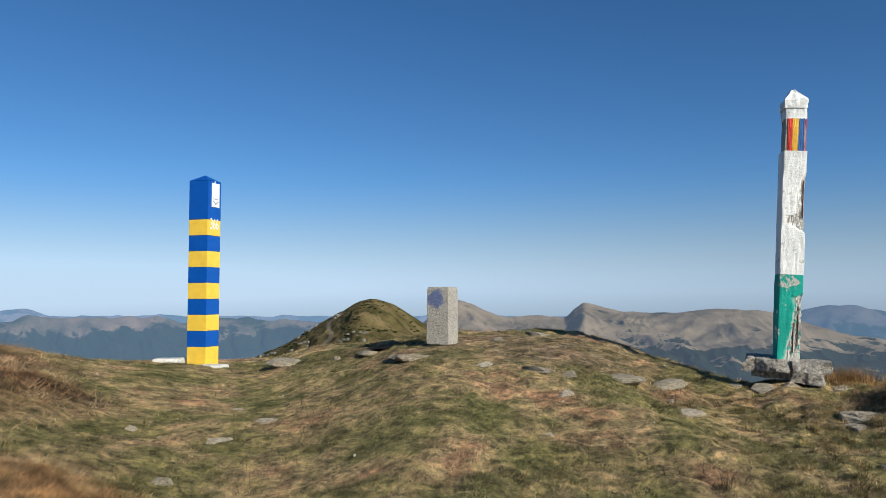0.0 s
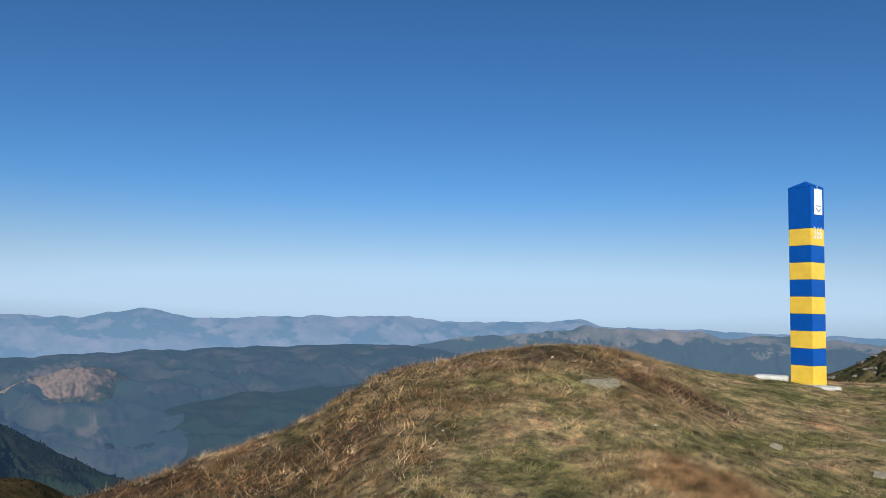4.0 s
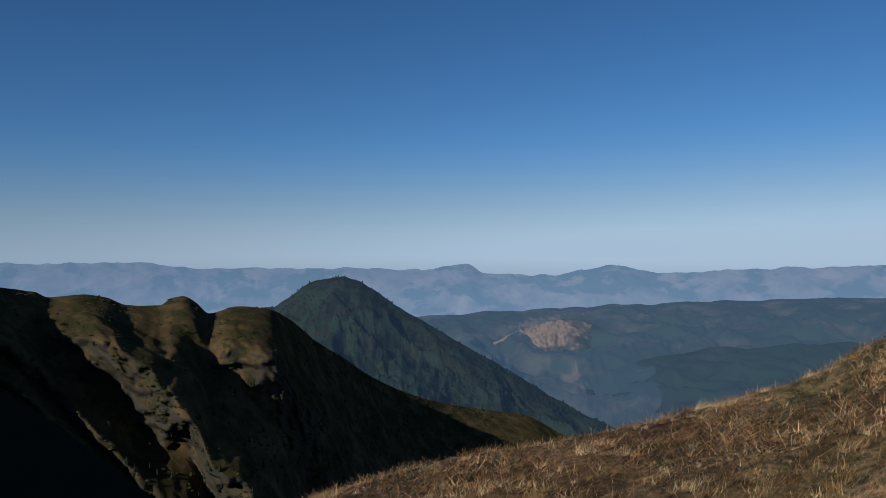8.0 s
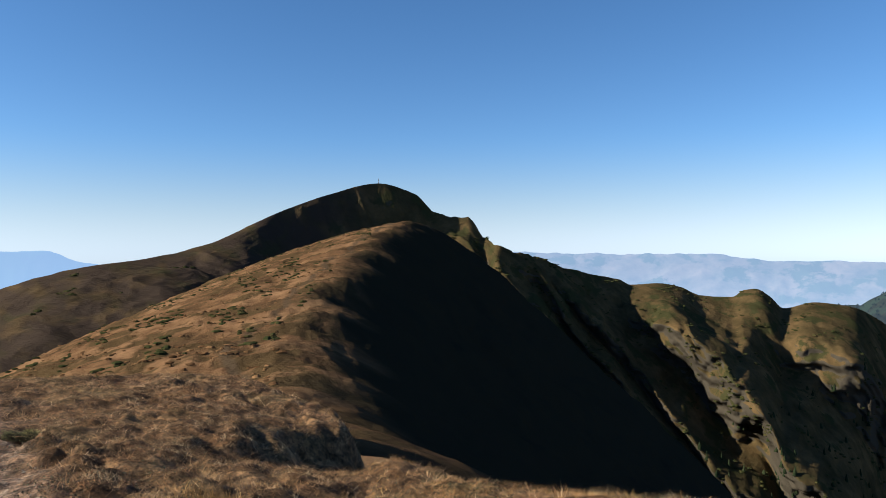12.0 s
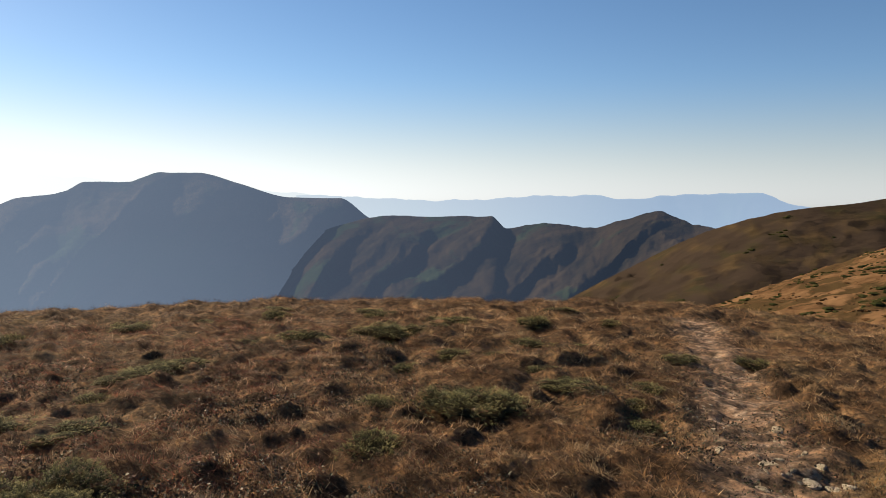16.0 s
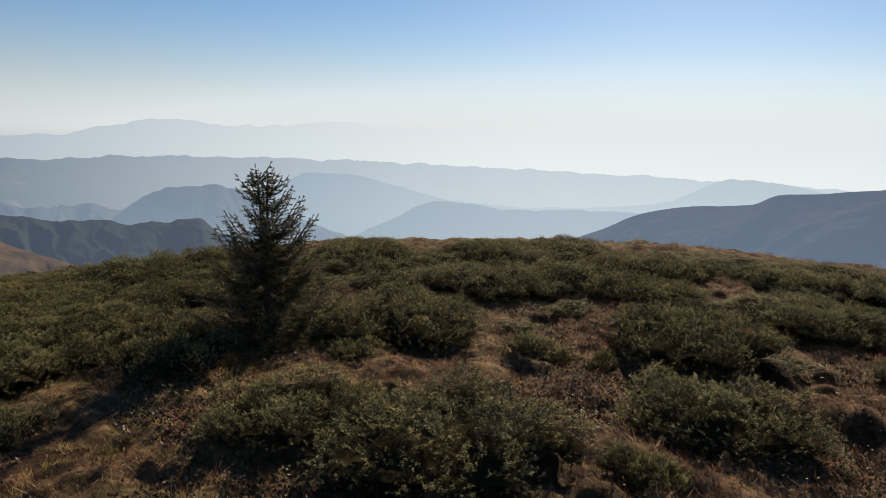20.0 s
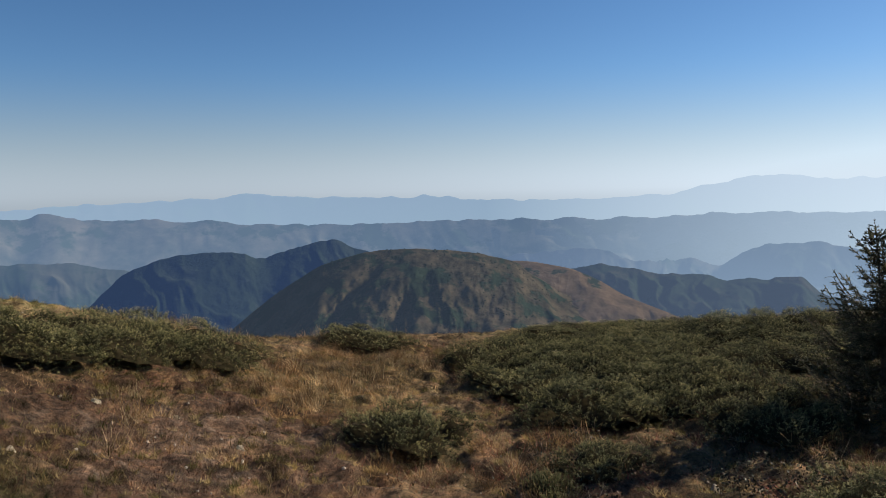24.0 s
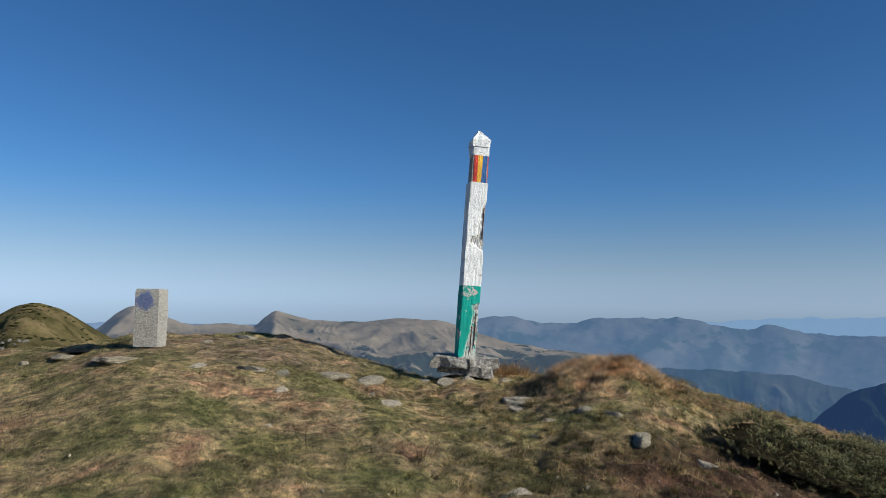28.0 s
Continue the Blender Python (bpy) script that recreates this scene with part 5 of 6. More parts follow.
# flat black patch near the brow
BLACK_PATCH = plain("black_patch", (0.012, 0.011, 0.010), 0.95, (0.004, 0.004, 0.004), 30, 0.02, 0.1)
bm = bmesh.new()
rim = [bm.verts.new((0.24 * math.cos(a) * (1 + 0.25 * noise.noise(Vector((math.cos(a) * 2, math.sin(a) * 2, 0)))), 0.17 * math.sin(a) * (1 + 0.3 * noise.noise(Vector((math.cos(a) * 3, math.sin(a) * 3, 5)))), 0)) for a in np.linspace(0, 6.2832, 41)[:-1]]
hub = bm.verts.new((0, 0, 0.035))
for a, b2 in zip(rim, rim[1:] + rim[:1]):
    bm.faces.new((a, b2, hub))
scar = part("turf_patch", bm, BLACK_PATCH)
scar.matrix_basis = pose(-0.62, 7.75, float(hill_height(-0.62, 7.75)) + 0.012, -4, 0, 10)
tagged(scar, "flat black patch in the turf", "fire scar")

# granite marker
sx, sy = (float(v) for v in spot(0.05, 7.33))
m, t, b = nodes_of("granite")
grain = ramp(t, noise_at(t, 90, 5, 0.8), [(0.36, (0.12, 0.105, 0.085)), (0.5, (0.42, 0.38, 0.32)), (0.64, (0.66, 0.62, 0.54))])
co = t.nodes.new("ShaderNodeTexCoord")
gap = t.nodes.new("ShaderNodeVectorMath")
gap.operation = "DISTANCE"
gap.inputs[1].default_value = (-0.02, -0.12, 0.37)
t.links.new(co.outputs["Object"], gap.inputs[0])
rub = t.nodes.new("ShaderNodeMath")
rub.operation = "MULTIPLY_ADD"
rub.inputs[1].default_value = -0.14
t.links.new(noise_at(t, 30, 6, 0.7), rub.inputs[0])
t.links.new(gap.outputs["Value"], rub.inputs[2])
blue = ramp(t, rub.outputs[0], [(0.0, (0.75, 0.75, 0.75)), (0.03, (0, 0, 0))])
t.links.new(mix(t, blue, grain, (0.05, 0.10, 0.30)), b.inputs["Base Color"])
b.inputs["Roughness"].default_value = 0.9
bump(t, b, noise_at(t, 70, 6, 0.8), 1.0, 0.02)
GRANITE = m
marker = holder("marker_stone", pose(sx, sy, 1.13, 0, 0, -25), "square rough granite boundary stone with a faded blue mark", "marker stone")
bm = rough_block(0.235, 0.235, -0.08, 0.485, 0.010, 60.0, 0.035)
for v in bm.verts:
    k = max(0.0, (v.co.z - 0.46) / 0.025)
    v.co.x, v.co.y = v.co.x * (1 - 0.06 * k), v.co.y * (1 - 0.06 * k)
part("shaft", bm, GRANITE, marker, "speckled grey granite shaft")
# summit mark
IRON = plain("dark_iron", (0.04, 0.035, 0.03), 0.7)
vx, vy = (float(v) for v in spot(123.6, 520))
mast = holder("summit_mark", pose(vx, vy, 53.5, 0, 0, 0), "thin dark pole standing on the far summit", "pole")
part("pole", block(0.35, 0.35, 0, 5.0, bevel=0.05, taper=0.6), IRON, mast)
part("crossbar", block(1.3, 0.2, 3.6, 3.9, bevel=0.03), IRON, mast)

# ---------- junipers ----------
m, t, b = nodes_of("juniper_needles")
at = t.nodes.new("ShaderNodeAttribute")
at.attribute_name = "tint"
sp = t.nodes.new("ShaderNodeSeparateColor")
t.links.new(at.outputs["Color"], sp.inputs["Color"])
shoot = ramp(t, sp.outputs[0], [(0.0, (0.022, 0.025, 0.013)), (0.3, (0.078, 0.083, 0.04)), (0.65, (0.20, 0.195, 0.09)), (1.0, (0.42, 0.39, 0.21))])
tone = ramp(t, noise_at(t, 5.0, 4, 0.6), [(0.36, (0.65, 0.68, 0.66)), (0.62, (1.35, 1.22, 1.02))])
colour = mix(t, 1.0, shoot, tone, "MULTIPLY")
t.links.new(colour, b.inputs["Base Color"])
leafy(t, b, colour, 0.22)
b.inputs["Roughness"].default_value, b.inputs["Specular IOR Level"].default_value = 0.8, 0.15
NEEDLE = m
# twig brown, darkened so that the gaps between plumes look shaded
TWIG_SHADE = plain("shaded_twigs", (0.034, 0.027, 0.015), 1.0, (0.012, 0.011, 0.006), 20, 0.0, 0.0)


def juniper(width, height, seed, dense=1150, grow=1.0, k=20):
    """A low spreading shrub: a dark heart of twigs and painted shade, covered by plumes of needles."""
    rnd = np.random.default_rng(seed)

    def top(x, y):
        r, a = np.hypot(x, y) / (width / 2), np.arctan2(y, x)
        rim = rim_at(a)
        u = np.clip(r / rim, 0, 1)
        return height * (1 - u ** 7) ** 0.7 * (0.66 + 0.22 * fbm(x * 2.8 + seed, y * 2.8, 2, seed) + 0.27 * hummock(x + seed, y, 0.24) + 0.06 * perlin(x * 14 + seed, y * 14, seed + 3)), u

    def rim_at(a):
        return 0.97 + 0.30 * perlin(np.cos(a) * 1.6 + seed, np.sin(a) * 1.6, seed) + 0.16 * perlin(np.cos(a) * 5 + seed, np.sin(a) * 5, seed)
    n = 56
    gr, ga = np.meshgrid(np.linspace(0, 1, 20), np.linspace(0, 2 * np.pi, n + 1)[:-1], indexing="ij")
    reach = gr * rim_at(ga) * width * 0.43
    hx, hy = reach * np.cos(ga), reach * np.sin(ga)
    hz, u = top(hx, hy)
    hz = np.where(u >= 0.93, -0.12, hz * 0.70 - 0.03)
    heart = sheet("heart", hx.T, hy.T, hz.T, TWIG_SHADE, wrap=True)
    count = int(width * width * dense + dense / 9)
    x, y = rnd.uniform(-0.62, 0.62, count * 3) * width, rnd.uniform(-0.62, 0.62, count * 3) * width
    z, u = top(x, y)
    keep = np.nonzero((u < 0.985) & (rnd.uniform(0, 0.8, len(u)) < 0.35 + hummock(x + seed, y, 0.24)))[0][:count]
    x, y, z, u = x[keep], y[keep], z[keep], u[keep]
    m = len(x)
    deep = rnd.uniform(0, 1, m) ** 2
    z = z * (1 - 0.16 * deep) - 0.035
    # each plume leans outwards, its needles stand off all round and grow paler to the tip
    a0, tilt = rnd.uniform(0, 2 * np.pi, m), np.abs(rnd.normal(0.45, 0.35, m))
    out = np.arctan2(y, x)
    axis = np.stack([np.cos(a0) * np.sin(tilt) + 0.9 * u ** 2 * np.cos(out), np.sin(a0) * np.sin(tilt) + 0.9 * u ** 2 * np.sin(out), np.cos(tilt)], -1)
    axis /= np.linalg.norm(axis, axis=1, keepdims=True)
    ln0 = rnd.uniform(0.04, 0.085, m) * grow
    s = rnd.uniform(0, 1, (m, k)) ** 0.8
    c = np.stack([x, y, z], -1)[:, None] + axis[:, None] * (s * ln0[:, None])[..., None] + rnd.normal(0, 0.004 * grow, (m, k, 3))
    way = axis[:, None] * 0.55 + rnd.normal(0, 0.55, (m, k, 3))
    way /= np.linalg.norm(way, axis=2, keepdims=True)
    side = np.cross(way, np.array([0, 0, 1.0]) + rnd.normal(0, 0.45, (m, k, 3)))
    side /= np.linalg.norm(side, axis=2, keepdims=True)
    ln, w = rnd.uniform(0.010, 0.020, (m, k, 1)) * grow * (1.15 - 0.5 * s[..., None]), rnd.uniform(0.0018, 0.0030, (m, k, 1)) * grow
    verts = np.stack([c - side * w, c + side * w, c + way * ln], 2).reshape(-1, 3)
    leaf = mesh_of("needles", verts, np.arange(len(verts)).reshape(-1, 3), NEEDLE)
    # deeper plumes get a darker tint, painting shade between the clumps
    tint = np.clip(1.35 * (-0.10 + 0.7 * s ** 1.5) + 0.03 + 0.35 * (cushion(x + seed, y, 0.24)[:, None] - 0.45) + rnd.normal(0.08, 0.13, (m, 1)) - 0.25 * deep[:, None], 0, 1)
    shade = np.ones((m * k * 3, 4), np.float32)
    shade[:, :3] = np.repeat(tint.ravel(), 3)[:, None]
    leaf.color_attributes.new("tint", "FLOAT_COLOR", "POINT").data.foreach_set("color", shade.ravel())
    return heart, leaf


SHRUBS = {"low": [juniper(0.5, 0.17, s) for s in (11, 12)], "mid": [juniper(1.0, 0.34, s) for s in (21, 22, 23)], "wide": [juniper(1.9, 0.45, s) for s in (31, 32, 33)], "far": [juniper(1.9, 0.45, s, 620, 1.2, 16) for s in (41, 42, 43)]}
SIZES = {"low": (0.5, 0.17), "mid": (1.0, 0.34), "wide": (1.9, 0.45), "far": (1.9, 0.45)}


SHRUB_SPOTS = []


def shrub(x, y, w, h, rise=1.0):
    reach = float(glide([q[0] for q in BROW], [q[1] for q in BROW], math.degrees(math.atan2(-x, y)))) + 0.1
    if math.hypot(x, y) > reach:
        x, y = x * reach / math.hypot(x, y), y * reach / math.hypot(x, y)
        h = min(h, 0.24)
    SHRUB_SPOTS.append((x, y, w))
    size = "low" if w < 0.66 else "mid" if w < 1.35 else "far" if math.hypot(x, y) > 5.8 else "wide"
    heart, leaf = dice.choice(SHRUBS[size])
    what = {"low": "small dark juniper cushion among the heath", "mid": "low dark green juniper bush on the heath", "wide": "broad spreading dark green juniper mat", "far": "broad spreading dark green juniper mat"}[size]
    w, h = w * 1.02, h * 0.74 * rise
    k = w / SIZES[size][0]
    kz = h / SIZES[size][1]
    e = 0.3 * w
    gx_, gy_ = (float(hill_height(x + e, y, False) - hill_height(x - e, y, False)) / (2 * e), float(hill_height(x, y + e, False) - hill_height(x, y - e, False)) / (2 * e))
    tilt = Vector((0, 0, 1)).rotation_difference(Vector((-gx_, -gy_, 1))).to_matrix().to_4x4()
    ob = holder("juniper", Matrix.Translation((x, y, float(hill_height(x, y)) - 0.02)) @ tilt @ Matrix.Rotation(dice.uniform(0, 6.28), 4, "Z") @ Matrix.Diagonal((k, k * dice.uniform(0.8, 1.05), kz, 1)), what, "juniper bush", "junipers on the hilltop")
    for name, me in (("heart", heart), ("needles", leaf)):
        p = new(name, me)
        p.parent = ob
    return ob


EAST_SHRUBS = [(4.9, 3.2, 1.4, 0.36), (6.6, 0.1, 1.3, 0.34), (5.9, -0.9, 1.1, 0.34), (8.2, -0.5, 1.5, 0.28), (8.2, -1.6, 1.6, 0.28), (7.6, -2.2, 1.4, 0.3), (4.13, 3.43, 1.22, 0.4), (5.64, 3.09, 1.56, 0.4), (4.71, 0.73, 1.07, 0.35), (8.7, 2.42, 1.17, 0.39), (7.54, 0.51, 1.5, 0.4), (7.09, -0.76, 1.64, 0.4), (6.11, -1.58, 1.43, 0.4), (5.2, -1.68, 1.01, 0.33), (4.43, -0.55, 0.69, 0.23),
               (10.12, -0.32, 1.87, 0.4), (9.91, -1.63, 1.37, 0.4), (9.74, -2.71, 1.37, 0.4)]
TREE_SHRUBS = [(5.31, -3.59, 1.74, 0.4), (6.41, -5.28, 1.82, 0.4), (4.68, -2.87, 0.5, 0.2), (3.54, -2.01, 1.04, 0.34), (4.06, -4.14, 0.55, 0.2), (2.75, -2.51, 1.27, 0.4), (5.97, -1.97, 0.4, 0.2), (8.28, -6.45, 1.35, 0.4), (7.98, -7.96, 1.28, 0.4),
               (8.83, -4.83, 1.38, 0.4), (6.15, -6.37, 1.05, 0.35)]
SOUTH_SHRUBS = [(2.44, -4.14, 1.24, 0.4), (3.55, -5.25, 1.42, 0.4), (1.13, -4.51, 0.91, 0.3), (5.39, -6.67, 1.43, 0.4), (6.65, -7.94, 1.64, 0.4), (5.39, -9.29, 1.3, 0.4), (4.49, -9.81, 1.3, 0.4), (3.77, -7.52, 1.5, 0.4), (2.48, -6.5, 0.79, 0.26),
               (3.62, -10.51, 0.46, 0.2), (2.15, -3.25, 0.38, 0.2), (3.58, -4.31, 0.25, 0.2)]
WEST_SHRUBS = [(-1.15, -10.0, 0.96, 0.22), (-2.2, -11.1, 0.9, 0.18), (-1.5, -6.25, 1.0, 0.26), (-1.15, -8.1, 0.36, 0.13), (0.0, -9.9, 0.5, 0.13), (0.4, -11.9, 0.5, 0.17), (-0.8, -6.6, 0.45, 0.16), (-0.6, -5.3, 0.42, 0.17), (4.3, -10.0, 1.6, 0.3), (5.4, -9.7, 1.5, 0.3),
               (-3.2, -6.8, 0.42, 0.12), (-5.2, -8.15, 0.46, 0.18), (0.6, -13.2, 0.7, 0.12), (-2.9, -9.2, 0.6, 0.13), (-1.2, -11.9, 0.55, 0.13), (-3.25, -10.5, 0.56, 0.22), (-2.9, -6.34, 0.34, 0.12), (2.4, -11.6, 0.8, 0.18), (6.5, -10.6, 1.5, 0.24)]
WIDE_SHRUBS = [(9.37, -0.28, 1.67, 0.4), (9.41, -0.93, 1.31, 0.4), (9.33, -1.97, 1.31, 0.4), (7.38, -0.21, 1.22, 0.4), (6.67, -1.21, 1.29, 0.4), (5.7, -0.42, 1.22, 0.4), (6.55, -8.18, 1.77, 0.4), (5.58, -9.22, 1.14, 0.38), (8.87, -8.5, 1.17, 0.38),
               (3.95, -0.32, 0.4, 0.2)]
for k in range(34):
    x, y = (float(v) for v in spot(dice.uniform(150, 245), dice.uniform(6.5, 13.5)))
    shrub(x, y, dice.uniform(0.4, 0.7), dice.uniform(0.08, 0.12))
for k in range(190):
    b0, r0 = dice.uniform(-152, -88), dice.uniform(8.0, 12.6)
    x, y = (float(v) for v in spot(b0, r0))
    w = dice.uniform(0.8, 1.9)
    share = 0.6 if b0 > -118 else 0.4 if b0 > -138 else 0.2
    patch = float(perlin(x * 0.35 - y * 0.2, x * 0.2 + y * 0.75, 23))
    if dice.random() < share * (1.2 if patch > 0.1 else 0.2) and math.hypot(x - 5.63, y + 2.525) > 1.2:
        shrub(x, y, w, dice.uniform(0.2, 0.3))
for spec in WIDE_SHRUBS + EAST_SHRUBS + WEST_SHRUBS:
    shrub(*spec)
for spec in TREE_SHRUBS + SOUTH_SHRUBS:
    shrub(*spec, 1.05)

# ---------- young spruce ----------
BARK = plain("spruce_bark", (0.09, 0.065, 0.045), 0.95, (0.04, 0.03, 0.02), 30)
SPRUCE = herb("spruce_needles", [(0.0, (0.03, 0.034, 0.02)), (0.5, (0.07, 0.073, 0.042)), (0.85, (0.135, 0.125, 0.08)), (1.0, (0.24, 0.19, 0.14))], 3.0, 0.65, 0.3)
leafy(SPRUCE.node_tree, SPRUCE.node_tree.nodes["Principled BSDF"], SPRUCE.node_tree.nodes["Principled BSDF"].inputs["Base Color"].links[0].from_socket, 0.45)
tx, ty = 5.63, -2.525
tree = holder("young_spruce", pose(tx, ty, float(hill_height(tx, ty)) - 0.03), "small dark wind-beaten spruce with two leaders among junipers", "tree")


def limb(bm, points, r0, r1, sides=5):
    rings = []
    for k, p in enumerate(points):
        q = points[min(k + 1, len(points) - 1)] - points[max(k - 1, 0)]
        turn = q.to_track_quat("Z", "Y").to_matrix()
        rr = r0 + (r1 - r0) * k / (len(points) - 1)
        rings.append([bm.verts.new(p + turn @ Vector((rr * math.cos(6.2832 * j / sides), rr * math.sin(6.2832 * j / sides), 0))) for j in range(sides)])
    for a, b in zip(rings, rings[1:]):
        for j in range(sides):
            bm.faces.new((a[j], a[(j + 1) % sides], b[(j + 1) % sides], b[j]))


TALL = 1.43
for k, (lean_x, lean_y, tall) in enumerate(((0.02, -0.02, TALL), (-0.02, 0.13, TALL - 0.05))):
    bm = bmesh.new()
    limb(bm, [Vector((lean_x * s, lean_y * max(0, s - 0.35), s * tall)) for s in np.linspace(0, 1, 9)], 0.032 if k == 0 else 0.02, 0.004, 7)
    part("trunk", bm, BARK, tree, "thin brown trunk")
dice2 = random.Random(9)
tips = []
for k in range(250):
    h = 0.04 + 1.34 * (k / 250) ** 1.1
    side = dice2.random() < 0.45 and h > 0.6
    base = Vector((0.02 * h / TALL, 0.13 * max(0, h / TALL - 0.35) if side else -0.02, h))
    a = dice2.uniform(0, 6.2832)
    ln = (0.66 * max(0.0, 1 - h / 1.45) ** 0.95 + 0.05) * dice2.uniform(0.5, 1.05)
    if h > 0.95 and dice2.random() < 0.35:
        continue
    if 0.5 < h < 0.9 and dice2.random() < 0.10:
        ln = min(0.5, ln * 1.5)
    rise = -0.12 + 0.42 * h / TALL + dice2.uniform(-0.15, 0.2)
    turn = dice2.uniform(-0.35, 0.35)
    bend = dice2.uniform(0.1, 0.5)

    def along(s):
        b1 = a + turn * s
        return base + Vector((math.cos(b1) * ln * s, math.sin(b1) * ln * s, rise * ln * s + bend * ln * s * s - 0.22 * ln * math.sin(3.14 * s)))
    bough = bmesh.new()
    limb(bough, [along(s) for s in (0, 0.3, 0.65, 1.0)], 0.006, 0.002, 3)
    part("bough", bough, BARK, tree)
    way = (along(1.0) - along(0.8)).normalized()
    for s in np.linspace(0.15, 1.0, max(4, int(ln / 0.03))):
        p = along(s)
        for q in (-1, 1):
            b2 = a + turn * s + q * dice2.uniform(0.6, 1.1)
            l2 = dice2.uniform(0.5, 1.0) * (0.035 + 0.30 * ln * (1 - 0.65 * s))
            tips.append((p, Vector((math.cos(b2), math.sin(b2), rise * 0.5 + dice2.uniform(-0.25, 0.25))), l2))
        tips.append((p, way, 0.05))
rnd = np.random.default_rng(4)
per = 18
base = np.array([tuple(p) for p, _, _ in tips])
wayv = np.array([tuple(w) for _, w, _ in tips])
lens = np.array([l for _, _, l in tips])
u = rnd.uniform(0.0, 1.0, (len(tips), per))
c = base[:, None] + wayv[:, None] * (lens[:, None] * u)[..., None]
d = wayv[:, None] * 0.9 + rnd.normal(0, 0.5, (len(tips), per, 3))
d /= np.linalg.norm(d, axis=-1, keepdims=True)
sd = np.cross(d, rnd.normal(0, 1, d.shape))
sd /= np.linalg.norm(sd, axis=-1, keepdims=True)
nl = rnd.uniform(0.014, 0.024, (len(tips), per, 1))
verts = np.stack([c - sd * 0.0032, c + sd * 0.0032, c + d * nl], 2).reshape(-1, 3)
crown = new("crown", mesh_of("crown", verts, np.arange(len(verts)).reshape(-1, 3), SPRUCE))
crown.parent = tree
crown["label"] = "sparse dark green needles"

# ---------- grass and heath ----------
def tufts(name, label, x, y, length, width, droop, stops, clump, seed, category="grass", wind=(0.5, 0.35)):
    """Bent blades, each a tapering strip."""
    rnd = np.random.default_rng(seed)
    n = len(x)
    z = hill_height(x, y) - 0.01
    a = rnd.uniform(0, 2 * np.pi, n)
    lean = rnd.uniform(0.25, 1.0, n) * droop
    ln = length * rnd.uniform(0.55, 1.25, n)
    dx, dy = np.cos(a) * lean + wind[0] * droop * 0.5, np.sin(a) * lean + wind[1] * droop * 0.5
    fa = rnd.uniform(0, 2 * np.pi, n)
    px_, py_ = np.cos(fa) * width / 2, np.sin(fa) * width / 2
    mid = np.stack([x + dx * ln * 0.4, y + dy * ln * 0.4, z + ln * 0.55 / (1 + 0.4 * droop)], -1)
    tip = np.stack([x + dx * ln, y + dy * ln, z + ln * np.maximum(0.1, 0.95 - 0.55 * lean)], -1)
    off = np.stack([px_, py_, 0 * px_], -1)
    root = np.stack([x, y, z], -1)
    v = np.stack([root - off, root + off, mid - off * 0.7, mid + off * 0.7, tip], 1).reshape(-1, 3)
    f = np.array([[0, 1, 3], [0, 3, 2], [2, 3, 4]])[None] + 5 * np.arange(n)[:, None, None]
    me = tint_by(mesh_of(name, v, f.reshape(-1, 3), herb(name + "_blades", stops, clump, tinted=True)), 0.6 * cushion(x, y) + 0.4 * rnd.uniform(0, 1, n), 5)
    return tagged(new(name, me), label, category, kind="stuff")


def scatter(n, r0, r1, seed, keep, clump=0.0, power=1.0, span=(-180, 180)):
    """Places on the hilltop, thinner with distance, in tufts where clump is given."""
    rnd = np.random.default_rng(seed)
    if clump:
        m = n // 14
        rr = r0 + (r1 - r0) * rnd.uniform(0, 1, m) ** power
        cx, cy = spot(rnd.uniform(*span, m), rr)
        x = (cx[:, None] + rnd.normal(0, clump, (m, 14))).ravel()
        y = (cy[:, None] + rnd.normal(0, clump, (m, 14))).ravel()
    else:
        x, y = spot(rnd.uniform(*span, n), r0 + (r1 - r0) * rnd.uniform(0, 1, n) ** power)
    k = rnd.uniform(0, 1, len(x)) < keep(x, y)
    return x[k], y[k]


def clear_of_stones(x, y):
    free = np.ones(len(x), bool)
    for sx_, sy_, w, h, pale in FRONT + EAST + TRACK:
        free &= np.hypot(x - sx_, y - sy_) > w * 0.42
    for sx_, sy_, w in SHRUB_SPOTS:
        if w > 0.45:
            free &= (x - sx_) ** 2 + (y - sy_) ** 2 > (0.40 * w) ** 2
    return free & (np.hypot(x - px, y - py) > 0.25) & (np.hypot(x - qx, y - qy) > 0.34) & (np.hypot(x - sx, y - sy) > 0.15)


OLIVES = [(0.0, (0.05, 0.05, 0.015)), (0.4, (0.14, 0.125, 0.04)), (0.75, (0.29, 0.22, 0.085)), (1.0, (0.5, 0.385, 0.2))]
GOLDS = [(0.0, (0.08, 0.045, 0.015)), (0.4, (0.22, 0.12, 0.04)), (0.75, (0.40, 0.24, 0.085)), (1.0, (0.62, 0.45, 0.2))]
STRAWS = [(0.0, (0.025, 0.016, 0.011)), (0.4, (0.068, 0.038, 0.024)), (0.75, (0.14, 0.087, 0.054)), (1.0, (0.4, 0.31, 0.21))]
RUSTS = [(0.0, (0.03, 0.014, 0.009)), (0.4, (0.088, 0.038, 0.022)), (0.75, (0.175, 0.09, 0.05)), (1.0, (0.42, 0.3, 0.19))]
LEAVES = [(0.0, (0.03, 0.034, 0.016)), (0.5, (0.06, 0.06, 0.028)), (0.8, (0.11, 0.05, 0.03)), (1.0, (0.2, 0.12, 0.07))]
